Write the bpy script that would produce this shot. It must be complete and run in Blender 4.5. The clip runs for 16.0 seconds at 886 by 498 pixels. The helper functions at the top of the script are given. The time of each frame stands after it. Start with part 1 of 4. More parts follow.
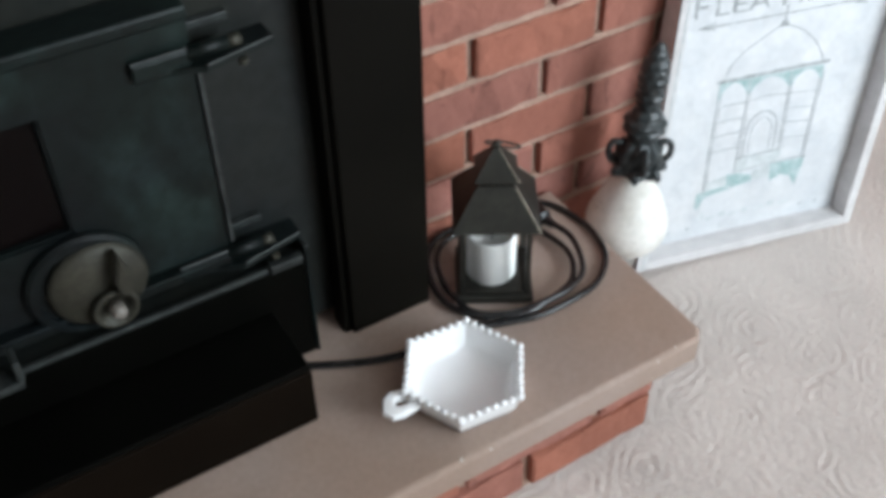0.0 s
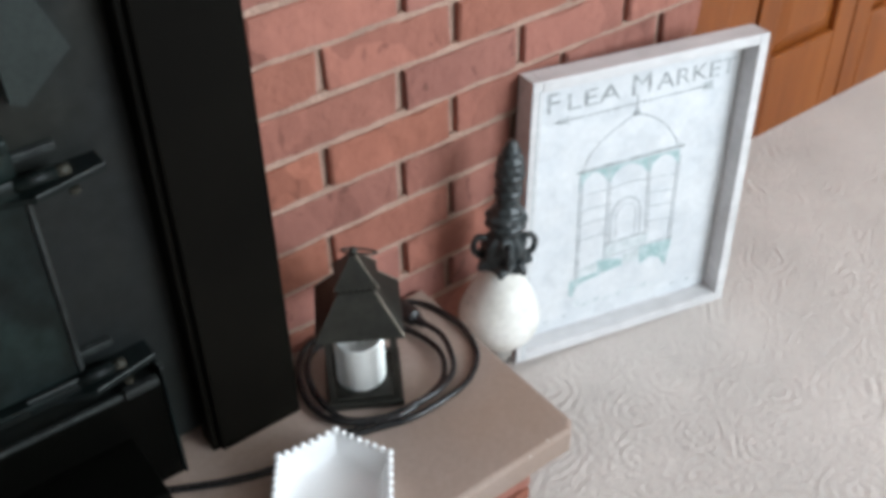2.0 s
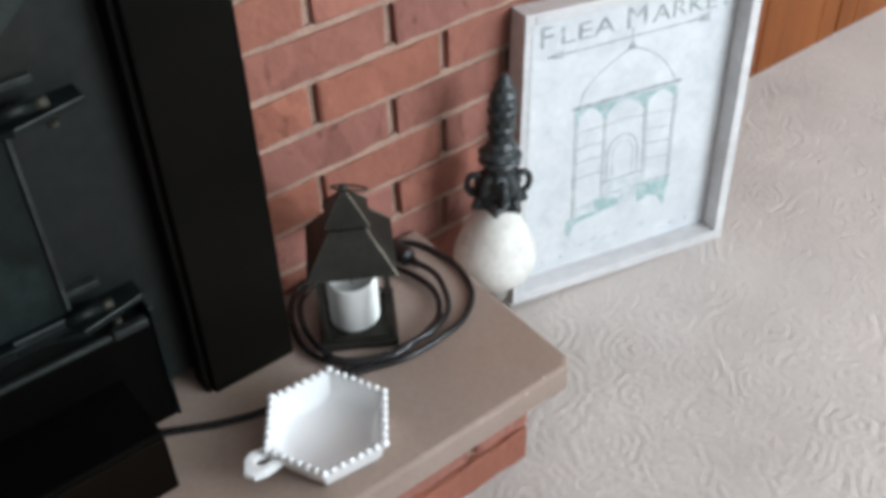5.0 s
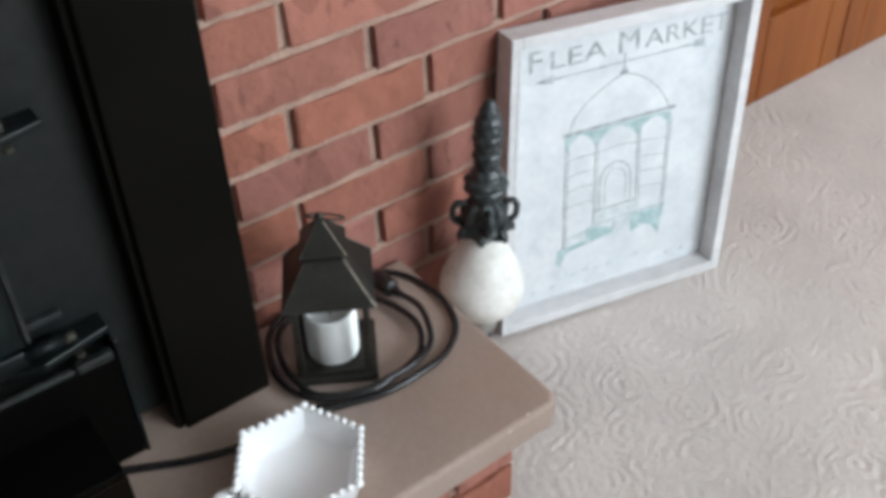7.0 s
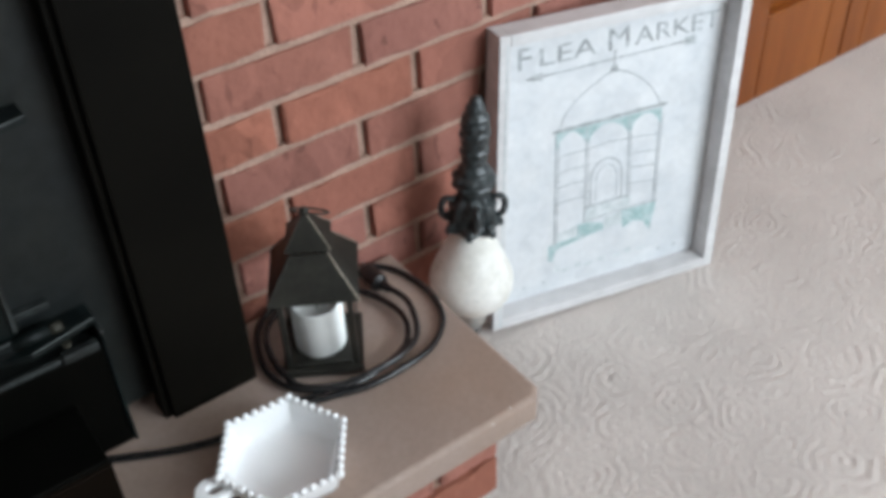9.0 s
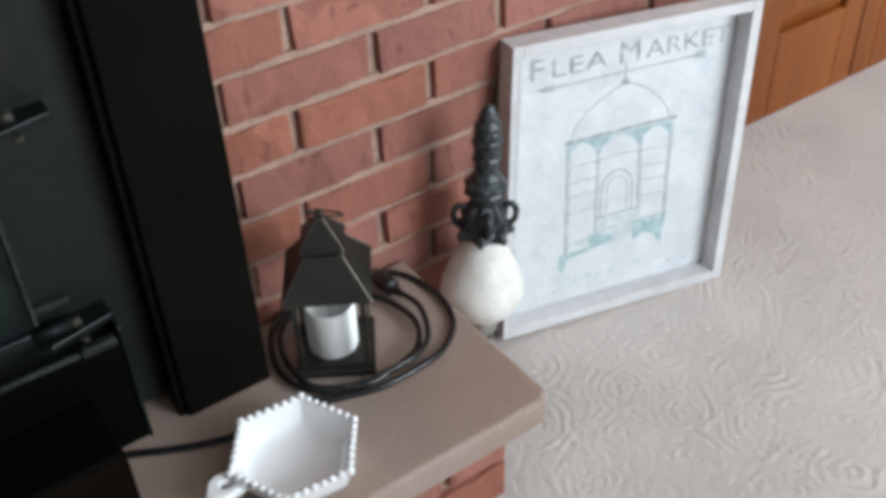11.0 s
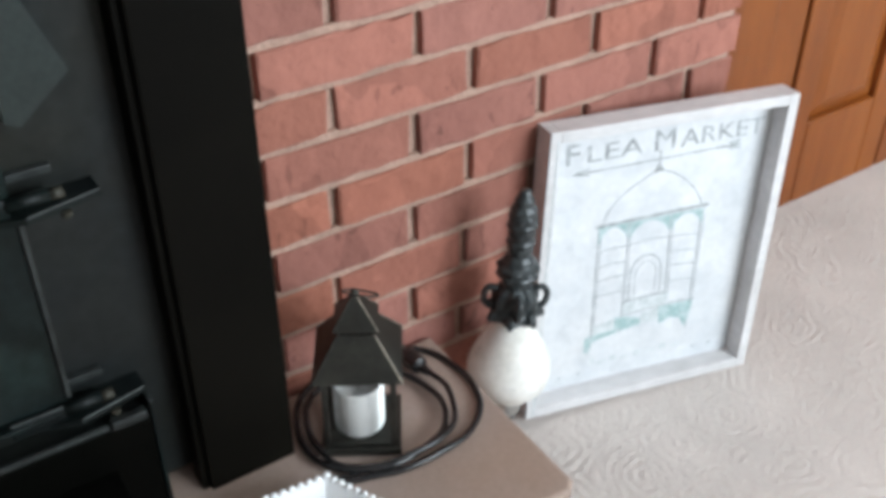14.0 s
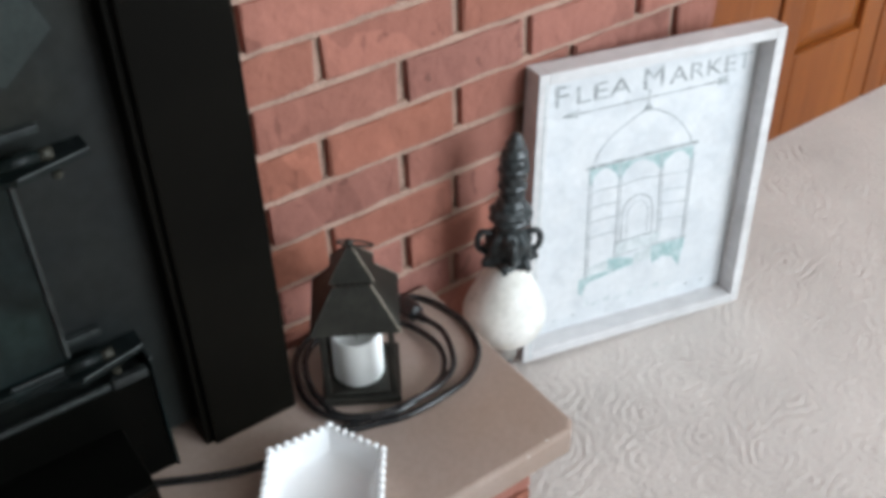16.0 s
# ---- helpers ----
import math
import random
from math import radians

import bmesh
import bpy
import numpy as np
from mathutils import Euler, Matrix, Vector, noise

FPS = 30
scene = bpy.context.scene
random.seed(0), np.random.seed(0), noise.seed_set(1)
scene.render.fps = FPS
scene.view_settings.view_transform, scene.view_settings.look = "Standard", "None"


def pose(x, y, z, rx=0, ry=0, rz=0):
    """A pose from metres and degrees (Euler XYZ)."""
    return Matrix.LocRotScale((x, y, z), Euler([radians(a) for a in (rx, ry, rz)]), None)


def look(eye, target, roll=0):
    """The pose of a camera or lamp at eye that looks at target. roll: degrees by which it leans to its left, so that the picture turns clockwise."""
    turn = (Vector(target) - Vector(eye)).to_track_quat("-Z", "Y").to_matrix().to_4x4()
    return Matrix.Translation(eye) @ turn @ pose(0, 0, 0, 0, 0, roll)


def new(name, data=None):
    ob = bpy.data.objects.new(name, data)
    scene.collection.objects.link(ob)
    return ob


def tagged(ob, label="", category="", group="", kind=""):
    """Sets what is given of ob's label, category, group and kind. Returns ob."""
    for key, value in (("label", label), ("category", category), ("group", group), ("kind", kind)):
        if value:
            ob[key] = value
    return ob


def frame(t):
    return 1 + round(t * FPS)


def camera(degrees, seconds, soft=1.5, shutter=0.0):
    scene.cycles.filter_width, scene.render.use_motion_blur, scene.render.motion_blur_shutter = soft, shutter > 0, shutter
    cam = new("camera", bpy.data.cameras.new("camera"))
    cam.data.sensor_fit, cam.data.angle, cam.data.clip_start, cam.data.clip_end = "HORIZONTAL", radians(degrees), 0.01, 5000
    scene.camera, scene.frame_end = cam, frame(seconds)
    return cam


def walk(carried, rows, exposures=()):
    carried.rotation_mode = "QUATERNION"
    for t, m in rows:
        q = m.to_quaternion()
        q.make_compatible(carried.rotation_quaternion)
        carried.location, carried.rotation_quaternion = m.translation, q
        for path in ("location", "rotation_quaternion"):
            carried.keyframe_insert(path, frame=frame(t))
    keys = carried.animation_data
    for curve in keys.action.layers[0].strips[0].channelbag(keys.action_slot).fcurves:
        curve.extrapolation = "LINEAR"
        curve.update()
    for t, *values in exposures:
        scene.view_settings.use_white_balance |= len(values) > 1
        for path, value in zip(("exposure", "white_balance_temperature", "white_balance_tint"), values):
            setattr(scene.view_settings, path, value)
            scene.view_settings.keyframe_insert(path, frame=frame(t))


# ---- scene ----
cam = camera(46.0, 16.0, soft=4.6)
PATH = [
    (0, (-0.606, -0.934, 1.182), (0.152, 0.316, -0.182), -0.8),
    (0.5, (-0.576, -0.931, 1.185), (0.218, 0.299, -0.177), -0.8),
    (1, (-0.555, -0.945, 1.193), (0.306, 0.308, -0.106), -0.7),
    (1.5, (-0.537, -0.953, 1.199), (0.376, 0.309, -0.055), -0.7),
    (2, (-0.53, -0.964, 1.203), (0.404, 0.29, -0.045), -1.0),
    (2.5, (-0.528, -0.969, 1.199), (0.4, 0.266, -0.072), -1.4),
    (3, (-0.523, -0.97, 1.2), (0.384, 0.25, -0.1), -1.7),
    (3.5, (-0.522, -0.971, 1.194), (0.373, 0.238, -0.126), -1.9),
    (4, (-0.523, -0.976, 1.19), (0.361, 0.224, -0.145), -2.0),
    (6.5, (-0.496, -0.958, 1.14), (0.428, 0.286, -0.124), -2.0),
    (7, (-0.47, -0.96, 1.144), (0.432, 0.291, -0.129), -2.2),
    (7.5, (-0.455, -0.961, 1.15), (0.439, 0.287, -0.133), -2.1),
    (8, (-0.439, -0.967, 1.157), (0.439, 0.281, -0.136), -2.2),
    (10.5, (-0.46, -1.025, 1.14), (0.411, 0.278, -0.102), -3.0),
    (11, (-0.463, -1.023, 1.145), (0.406, 0.284, -0.094), -2.5),
    (11.5, (-0.462, -1.02, 1.152), (0.4, 0.294, -0.085), -2.0),
    (12, (-0.463, -1.018, 1.16), (0.395, 0.305, -0.07), -1.5),
    (12.5, (-0.465, -1.011, 1.165), (0.394, 0.324, -0.052), -1.0),
    (13, (-0.471, -1.0, 1.17), (0.4, 0.344, -0.028), -0.6),
    (13.5, (-0.475, -0.992, 1.17), (0.408, 0.364, -0.005), -0.4),
    (14, (-0.48, -0.982, 1.178), (0.417, 0.376, 0.015), -0.0),
    (14.5, (-0.486, -0.972, 1.183), (0.426, 0.379, 0.025), 0.1),
    (15, (-0.49, -0.97, 1.186), (0.421, 0.363, 0.006), -0.3),
    (15.5, (-0.489, -0.973, 1.179), (0.409, 0.341, -0.033), -1.1),
    (16, (-0.486, -0.978, 1.176), (0.396, 0.318, -0.066), -1.7),
]
EXPOSURES = [(0.0, 0.13), (1.0, 0.18), (1.5, 0.14), (3.5, 0.05), (6.5, 0.00), (8.0, -0.03), (10.5, -0.05), (12.0, 0.03), (12.7, 0.10), (13.5, 0.15), (14.5, 0.22), (15.0, 0.22), (16.0, 0.09)]
walk(cam, [(t, look(eye, target, roll)) for t, eye, target, roll in PATH], EXPOSURES)

# ---- light ----
world = bpy.data.worlds.new("world")
scene.world = world
world.use_nodes = True
sky = world.node_tree.nodes.new("ShaderNodeTexSky")
sky.sky_type, sky.sun_disc = "NISHITA", False
sky.sun_elevation, sky.sun_rotation = radians(40), radians(120)
world.node_tree.nodes["Background"].inputs["Strength"].default_value = 0.1
world.node_tree.links.new(sky.outputs["Color"], world.node_tree.nodes["Background"].inputs["Color"])


def window_light(name, size_x, size_y, power, color, m):
    data = bpy.data.lights.new(name, "AREA")
    data.shape, data.size, data.size_y, data.energy, data.color = "RECTANGLE", size_x, size_y, power, color
    ob = new(name, data)
    ob.matrix_world = m
    return ob


SOUTH_X, SOUTH_POWER = 1.50, 141
WINDOW_Z, DAYLIGHT = 1.64, (0.80, 0.915, 1.0)
window_light("south_window_daylight", 1.9, 1.2, SOUTH_POWER, DAYLIGHT, look((SOUTH_X, -3.18, WINDOW_Z), (SOUTH_X, 0.0, WINDOW_Z)))


# ---- materials ----
def material(name, color, rough=0.6, metal=0.0, spread=0.15, scale=12.0, grain=0.1, grain_scale=180.0, bump=0.1, bump_scale=220.0, bump_size=0.002,
             second=None, per_object=0.0, spec=0.5, coat=0.0, stretch=(1, 1, 1), rough_spread=0.1):
    """Two scales of colour variation, fine relief and uneven gloss over a base colour."""
    m = bpy.data.materials.new(name)
    m.use_nodes = True
    t = m.node_tree
    n, l = t.nodes, t.links
    b = n["Principled BSDF"]
    b.inputs["Metallic"].default_value = metal
    b.inputs["Specular IOR Level"].default_value = spec
    b.inputs["Coat Weight"].default_value = coat
    co = n.new("ShaderNodeTexCoord")
    mp = n.new("ShaderNodeMapping")
    mp.inputs["Scale"].default_value = stretch
    l.new(co.outputs["Object"], mp.inputs["Vector"])
    vec = mp.outputs["Vector"]
    info = n.new("ShaderNodeObjectInfo")
    if per_object:
        add = n.new("ShaderNodeVectorMath")
        add.operation = "MULTIPLY_ADD"
        l.new(info.outputs["Random"], add.inputs[0])
        add.inputs[1].default_value = (37.0, 53.0, 71.0)
        l.new(vec, add.inputs[2])
        vec = add.outputs[0]
    big = n.new("ShaderNodeTexNoise")
    big.inputs["Scale"].default_value, big.inputs["Detail"].default_value = scale, 5
    small = n.new("ShaderNodeTexNoise")
    small.inputs["Scale"].default_value, small.inputs["Detail"].default_value = grain_scale, 3
    for q in (big, small):
        l.new(vec, q.inputs["Vector"])
    mix = n.new("ShaderNodeMix")
    mix.data_type = "RGBA"
    other = second or tuple(c * (1 - 2 * spread) for c in color)
    mix.inputs[6].default_value, mix.inputs[7].default_value = (*color, 1), (*other, 1)
    ramp = n.new("ShaderNodeMapRange")
    ramp.inputs["From Min"].default_value, ramp.inputs["From Max"].default_value = 0.38, 0.66
    l.new(big.outputs["Fac"], ramp.inputs["Value"])
    l.new(ramp.outputs["Result"], mix.inputs[0])
    val = n.new("ShaderNodeMapRange")
    val.inputs["From Min"].default_value, val.inputs["From Max"].default_value = 0.3, 0.7
    val.inputs["To Min"].default_value, val.inputs["To Max"].default_value = 1 - grain, 1 + grain
    l.new(small.outputs["Fac"], val.inputs["Value"])
    hsv = n.new("ShaderNodeHueSaturation")
    l.new(mix.outputs[2], hsv.inputs["Color"])
    if per_object:
        rnd = n.new("ShaderNodeMapRange")
        rnd.inputs["To Min"].default_value, rnd.inputs["To Max"].default_value = 1 - per_object, 1 + per_object
        l.new(info.outputs["Random"], rnd.inputs["Value"])
        mul = n.new("ShaderNodeMath")
        mul.operation = "MULTIPLY"
        l.new(rnd.outputs["Result"], mul.inputs[0])
        l.new(val.outputs["Result"], mul.inputs[1])
        l.new(mul.outputs[0], hsv.inputs["Value"])
        white = n.new("ShaderNodeTexWhiteNoise")
        white.noise_dimensions = "1D"
        l.new(info.outputs["Random"], white.inputs["W"])
        for socket, amount, middle in (("Hue", 0.0028, 0.501), ("Saturation", 0.07, 0.99)):
            sway = n.new("ShaderNodeMapRange")
            sway.inputs["To Min"].default_value, sway.inputs["To Max"].default_value = middle - amount, middle + amount
            l.new(white.outputs["Value"], sway.inputs["Value"])
            l.new(sway.outputs["Result"], hsv.inputs[socket])
    else:
        l.new(val.outputs["Result"], hsv.inputs["Value"])
    l.new(hsv.outputs["Color"], b.inputs["Base Color"])
    rr = n.new("ShaderNodeMapRange")
    rr.inputs["To Min"].default_value, rr.inputs["To Max"].default_value = max(0.02, rough - rough_spread), min(1.0, rough + rough_spread)
    l.new(big.outputs["Fac"], rr.inputs["Value"])
    l.new(rr.outputs["Result"], b.inputs["Roughness"])
    bn = n.new("ShaderNodeTexNoise")
    bn.inputs["Scale"].default_value, bn.inputs["Detail"].default_value = bump_scale, 4
    l.new(vec, bn.inputs["Vector"])
    bp = n.new("ShaderNodeBump")
    bp.inputs["Strength"].default_value, bp.inputs["Distance"].default_value = bump, bump_size
    l.new(bn.outputs["Fac"], bp.inputs["Height"])
    l.new(bp.outputs["Normal"], b.inputs["Normal"])
    return m


BRICK = material("fired_brick", (0.362, 0.141, 0.103), 0.85, spread=0.1, scale=5, grain=0.05, grain_scale=80, bump=0.9, bump_scale=34, bump_size=0.007, second=(0.312, 0.120, 0.089), per_object=0.14, spec=0.3)
MORTAR = material("mortar", (0.455, 0.300, 0.235), 0.95, spread=0.12, scale=20, grain=0.2, grain_scale=260, bump=0.8, bump_scale=200, bump_size=0.003, spec=0.2)
SLAB = material("hearth_stone", (0.365, 0.280, 0.240), 0.62, spread=0.1, scale=4.5, grain=0.06, grain_scale=150, bump=0.12, bump_scale=60, bump_size=0.002, second=(0.335, 0.238, 0.188), spec=0.35)
CARPET = material("carpet_pile", (0.680, 0.605, 0.560), 1.0, spread=0.07, scale=5, grain=0.08, grain_scale=420, bump=0.8, bump_scale=420, bump_size=0.003, second=(0.61, 0.545, 0.505), spec=0.05)
STOVE = material("stove_black", (0.0040, 0.0074, 0.0066), 0.48, spread=0.25, scale=8, grain=0.35, grain_scale=70, bump=0.5, bump_scale=110, bump_size=0.001, second=(0.0022, 0.0036, 0.0042), rough_spread=0.2, spec=0.22)
# Stove black with the olive-lit tone of the body put into the colour.
STOVE_LIT = material("stove_black_lit_olive", (0.0105, 0.0115, 0.0088), 0.5, spread=0.25, scale=6, grain=0.3, grain_scale=60, bump=0.4, bump_scale=110, bump_size=0.001, second=(0.0065, 0.0085, 0.0085), rough_spread=0.15, spec=0.3)
STOVE_MATT = material("stove_matt_black", (0.0040, 0.0034, 0.0024), 0.6, spread=0.15, scale=4, grain=0.1, grain_scale=200, bump=0.1, bump_scale=350, bump_size=0.001, spec=0.055)
STOVE_GLOSS = material("stove_gloss_black", (0.0026, 0.0026, 0.0021), 0.36, spread=0.2, scale=7, grain=0.25, bump=0.08, spec=0.05)
# Lighter copy of the stove black: light on the corner plate, as colour.
LIT_PLATE = material("lit_stove_steel_plate", (0.020, 0.027, 0.025), 0.5, spread=0.2, scale=12, grain=0.15, bump=0.2, bump_scale=120, bump_size=0.001, spec=0.3)
PLINTH = material("plinth_dark_brown", (0.0062, 0.0040, 0.0025), 0.6, spread=0.15, scale=6, grain=0.1, spec=0.03)
CAST = material("cast_iron_worn", (0.048, 0.045, 0.033), 0.55, metal=0.4, spread=0.2, scale=20, grain=0.2, bump=0.4, bump_scale=200, bump_size=0.001)
# Wear on hinges; on rim and door edge the pale colour also paints a highlight.
WORN_HIGHLIT = material("worn_and_highlit_steel_edge", (0.032, 0.037, 0.036), 0.5, metal=0.2, spread=0.3, scale=40, grain=0.3)
PORCELAIN = material("porcelain_tip", (0.19, 0.17, 0.15), 0.3, spread=0.05, grain=0.03, bump=0.02)
GLASS_DARK = material("sooty_fire_glass", (0.003, 0.0015, 0.0015), 0.3, spread=0.2, scale=8, grain=0.1, bump=0.03, spec=0.1)
OAK = material("honey_oak", (0.265, 0.074, 0.011), 0.45, spread=0.12, scale=2.0, grain=0.07, grain_scale=30, bump=0.12, bump_scale=60, bump_size=0.001, second=(0.185, 0.047, 0.007), stretch=(6, 6, 0.6), spec=0.4, coat=0.15)
WHITEWASH = material("whitewashed_panel", (0.69, 0.695, 0.705), 0.75, spread=0.05, scale=16, grain=0.04, grain_scale=90, bump=0.2, bump_scale=160, bump_size=0.001, second=(0.615, 0.63, 0.65), spec=0.2)
GREYWOOD = material("greywashed_wood", (0.67, 0.65, 0.65), 0.8, spread=0.1, scale=5, grain=0.08, grain_scale=40, bump=0.3, bump_scale=80, bump_size=0.001, second=(0.57, 0.55, 0.545), stretch=(1, 2, 1.5), spec=0.2)
INK_GREY = material("faded_grey_paint", (0.28, 0.292, 0.30), 0.8, spread=0.2, scale=60, grain=0.25, grain_scale=300, second=(0.52, 0.54, 0.55), spec=0.1)
INK_PALE = material("pale_grey_paint", (0.38, 0.40, 0.41), 0.8, spread=0.2, scale=60, grain=0.2, grain_scale=300, second=(0.52, 0.54, 0.55), spec=0.1)
INK_TEAL = material("faded_teal_paint", (0.345, 0.475, 0.475), 0.8, spread=0.2, scale=70, grain=0.15, grain_scale=250, second=(0.49, 0.58, 0.585), spec=0.1)
INK_WASH = material("thin_grey_wash", (0.52, 0.56, 0.565), 0.8, spread=0.1, scale=50, grain=0.1, grain_scale=250, second=(0.66, 0.68, 0.69), spec=0.1)
BRONZE = material("dark_bronze_metal", (0.058, 0.056, 0.048), 0.42, metal=0.7, spread=0.2, scale=25, grain=0.15, grain_scale=200, bump=0.15, bump_scale=120, bump_size=0.001)
BRONZE_EDGE = material("bright_bronze_edge", (0.35, 0.31, 0.25), 0.4, metal=0.7, spread=0.2, scale=60, grain=0.2)
WAX = material("ivory_wax", (0.66, 0.65, 0.625), 0.8, spread=0.04, scale=20, grain=0.02, bump=0.05, bump_scale=60)
MILK = material("milk_glass", (0.97, 0.972, 0.975), 0.16, spread=0.02, scale=10, grain=0.01, bump=0.02, bump_scale=40, spec=0.5)
CABLE = material("black_rubber", (0.014, 0.014, 0.015), 0.22, spread=0.1, grain=0.05, bump=0.05, spec=0.5)
BALL = material("crackled_white_ceramic", (0.84, 0.815, 0.77), 0.55, spread=0.1, scale=30, grain=0.06, grain_scale=110, bump=0.35, bump_scale=90, bump_size=0.001, second=(0.72, 0.69, 0.63))
FINIAL = material("black_cast_resin", (0.034, 0.041, 0.043), 0.34, spread=0.2, scale=40, grain=0.2, bump=0.4, bump_scale=120, bump_size=0.001, spec=0.5)
SILVER = material("dull_silver", (0.5, 0.5, 0.48), 0.35, metal=0.9, spread=0.1, bump=0.05)
PLASTER = material("painted_plaster", (0.42, 0.41, 0.39), 0.9, spread=0.04, scale=2, grain=0.03, bump=0.15, bump_scale=90, spec=0.2)
CEIL = material("ceiling_white", (0.78, 0.77, 0.75), 0.95, spread=0.03, scale=2, grain=0.03, bump=0.2, bump_scale=120, spec=0.1)
PAINT = material("white_window_paint", (0.78, 0.78, 0.76), 0.5, spread=0.03, grain=0.02, bump=0.05)


for translucent, weight, reach in ((MILK, 0.25, 0.010), (WAX, 0.15, 0.010)):
    shader = translucent.node_tree.nodes["Principled BSDF"]
    shader.inputs["Subsurface Weight"].default_value = weight
    shader.inputs["Subsurface Radius"].default_value = (1.0, 0.95, 0.9)
    shader.inputs["Subsurface Scale"].default_value = reach


def blotches(m, scale, low, high, dark, stretch=(1, 1, 1)):
    """Sharp-edged darker firing marks over a material's colour."""
    t = m.node_tree
    n, l = t.nodes, t.links
    b = n["Principled BSDF"]
    source = b.inputs["Base Color"].links[0].from_socket
    info = n.new("ShaderNodeObjectInfo")
    co = n.new("ShaderNodeTexCoord")
    add = n.new("ShaderNodeVectorMath")
    add.operation = "MULTIPLY_ADD"
    add.inputs[1].default_value = (19.0, 31.0, 47.0)
    l.new(info.outputs["Random"], add.inputs[0])
    l.new(co.outputs["Object"], add.inputs[2])
    mp = n.new("ShaderNodeMapping")
    mp.inputs["Scale"].default_value = stretch
    l.new(add.outputs[0], mp.inputs["Vector"])
    q = n.new("ShaderNodeTexNoise")
    q.inputs["Scale"].default_value, q.inputs["Detail"].default_value, q.inputs["Distortion"].default_value = scale, 3, 0.6
    l.new(mp.outputs["Vector"], q.inputs["Vector"])
    r = n.new("ShaderNodeMapRange")
    r.inputs["From Min"].default_value, r.inputs["From Max"].default_value = low, high
    r.inputs["To Min"].default_value, r.inputs["To Max"].default_value = 1.0, dark
    l.new(q.outputs["Fac"], r.inputs["Value"])
    h = n.new("ShaderNodeHueSaturation")
    l.new(source, h.inputs["Color"])
    l.new(r.outputs["Result"], h.inputs["Value"])
    l.new(h.outputs["Color"], b.inputs["Base Color"])




def kiss_marks(m, scale, low, high, stretch=(1, 1, 1)):
    """Sharp-edged patches of unlike tone, where bricks lay against one another in the kiln."""
    t = m.node_tree
    n, l = t.nodes, t.links
    b = n["Principled BSDF"]
    source = b.inputs["Base Color"].links[0].from_socket
    info = n.new("ShaderNodeObjectInfo")
    co = n.new("ShaderNodeTexCoord")
    add = n.new("ShaderNodeVectorMath")
    add.operation = "MULTIPLY_ADD"
    add.inputs[1].default_value = (23.0, 41.0, 67.0)
    l.new(info.outputs["Random"], add.inputs[0])
    l.new(co.outputs["Object"], add.inputs[2])
    mp = n.new("ShaderNodeMapping")
    mp.inputs["Scale"].default_value = stretch
    l.new(add.outputs[0], mp.inputs["Vector"])
    warp = n.new("ShaderNodeTexNoise")
    warp.inputs["Scale"].default_value = 16
    l.new(mp.outputs["Vector"], warp.inputs["Vector"])
    bend = n.new("ShaderNodeVectorMath")
    bend.operation = "MULTIPLY_ADD"
    bend.inputs[1].default_value = (0.05, 0.05, 0.05)
    l.new(warp.outputs["Color"], bend.inputs[0])
    l.new(mp.outputs["Vector"], bend.inputs[2])
    cells = n.new("ShaderNodeTexVoronoi")
    cells.inputs["Scale"].default_value = scale
    l.new(bend.outputs[0], cells.inputs["Vector"])
    split = n.new("ShaderNodeSeparateColor")
    l.new(cells.outputs["Color"], split.inputs[0])
    r = n.new("ShaderNodeMapRange")
    r.inputs["To Min"].default_value, r.inputs["To Max"].default_value = low, high
    l.new(split.outputs[0], r.inputs["Value"])
    h = n.new("ShaderNodeHueSaturation")
    l.new(source, h.inputs["Color"])
    l.new(r.outputs["Result"], h.inputs["Value"])
    l.new(h.outputs["Color"], b.inputs["Base Color"])


kiss_marks(BRICK, 10, 0.80, 1.07, (1.15, 1.0, 0.7))
blotches(BRICK, 26, 0.66, 0.685, 0.72, (1.6, 1.0, 0.6))
blotches(BRICK, 60, 0.70, 0.72, 0.66)
blotches(STOVE, 9, 0.54, 0.70, 3.0, (1.0, 1.0, 0.6))
blotches(STOVE_MATT, 4, 0.5, 0.7, 1.5)
kiss_marks(WHITEWASH, 30, 0.95, 1.03)
blotches(BALL, 55, 0.68, 0.71, 0.72)
blotches(CARPET, 2.2, 0.48, 0.62, 0.93)
blotches(SLAB, 3.0, 0.50, 0.62, 0.90)


def clear_glass(name):
    m = bpy.data.materials.new(name)
    m.use_nodes = True
    b = m.node_tree.nodes["Principled BSDF"]
    b.inputs["Base Color"].default_value = (0.95, 0.97, 0.97, 1)
    b.inputs["Roughness"].default_value = 0.03
    b.inputs["Transmission Weight"].default_value = 1.0
    b.inputs["IOR"].default_value = 1.45
    return m


GLASS = clear_glass("clear_glass")


# ---- mesh helpers ----
def part(name, bm, mat, parent=None, label="", smooth=False):
    """One mesh object out of a bmesh, under a thing or a part."""
    me = bpy.data.meshes.new(name)
    bmesh.ops.recalc_face_normals(bm, faces=bm.faces)
    bm.to_mesh(me)
    bm.free()
    me.materials.append(mat)
    if smooth:
        for f in me.polygons:
            f.use_smooth = True
    ob = new(name, me)
    if parent is not None:
        ob.parent = parent
    if label:
        ob["label"] = label
    return ob


def empty(name, m=None):
    ob = new(name)
    ob.empty_display_size = 0.05
    if m is not None:
        ob.matrix_world = m
    return ob


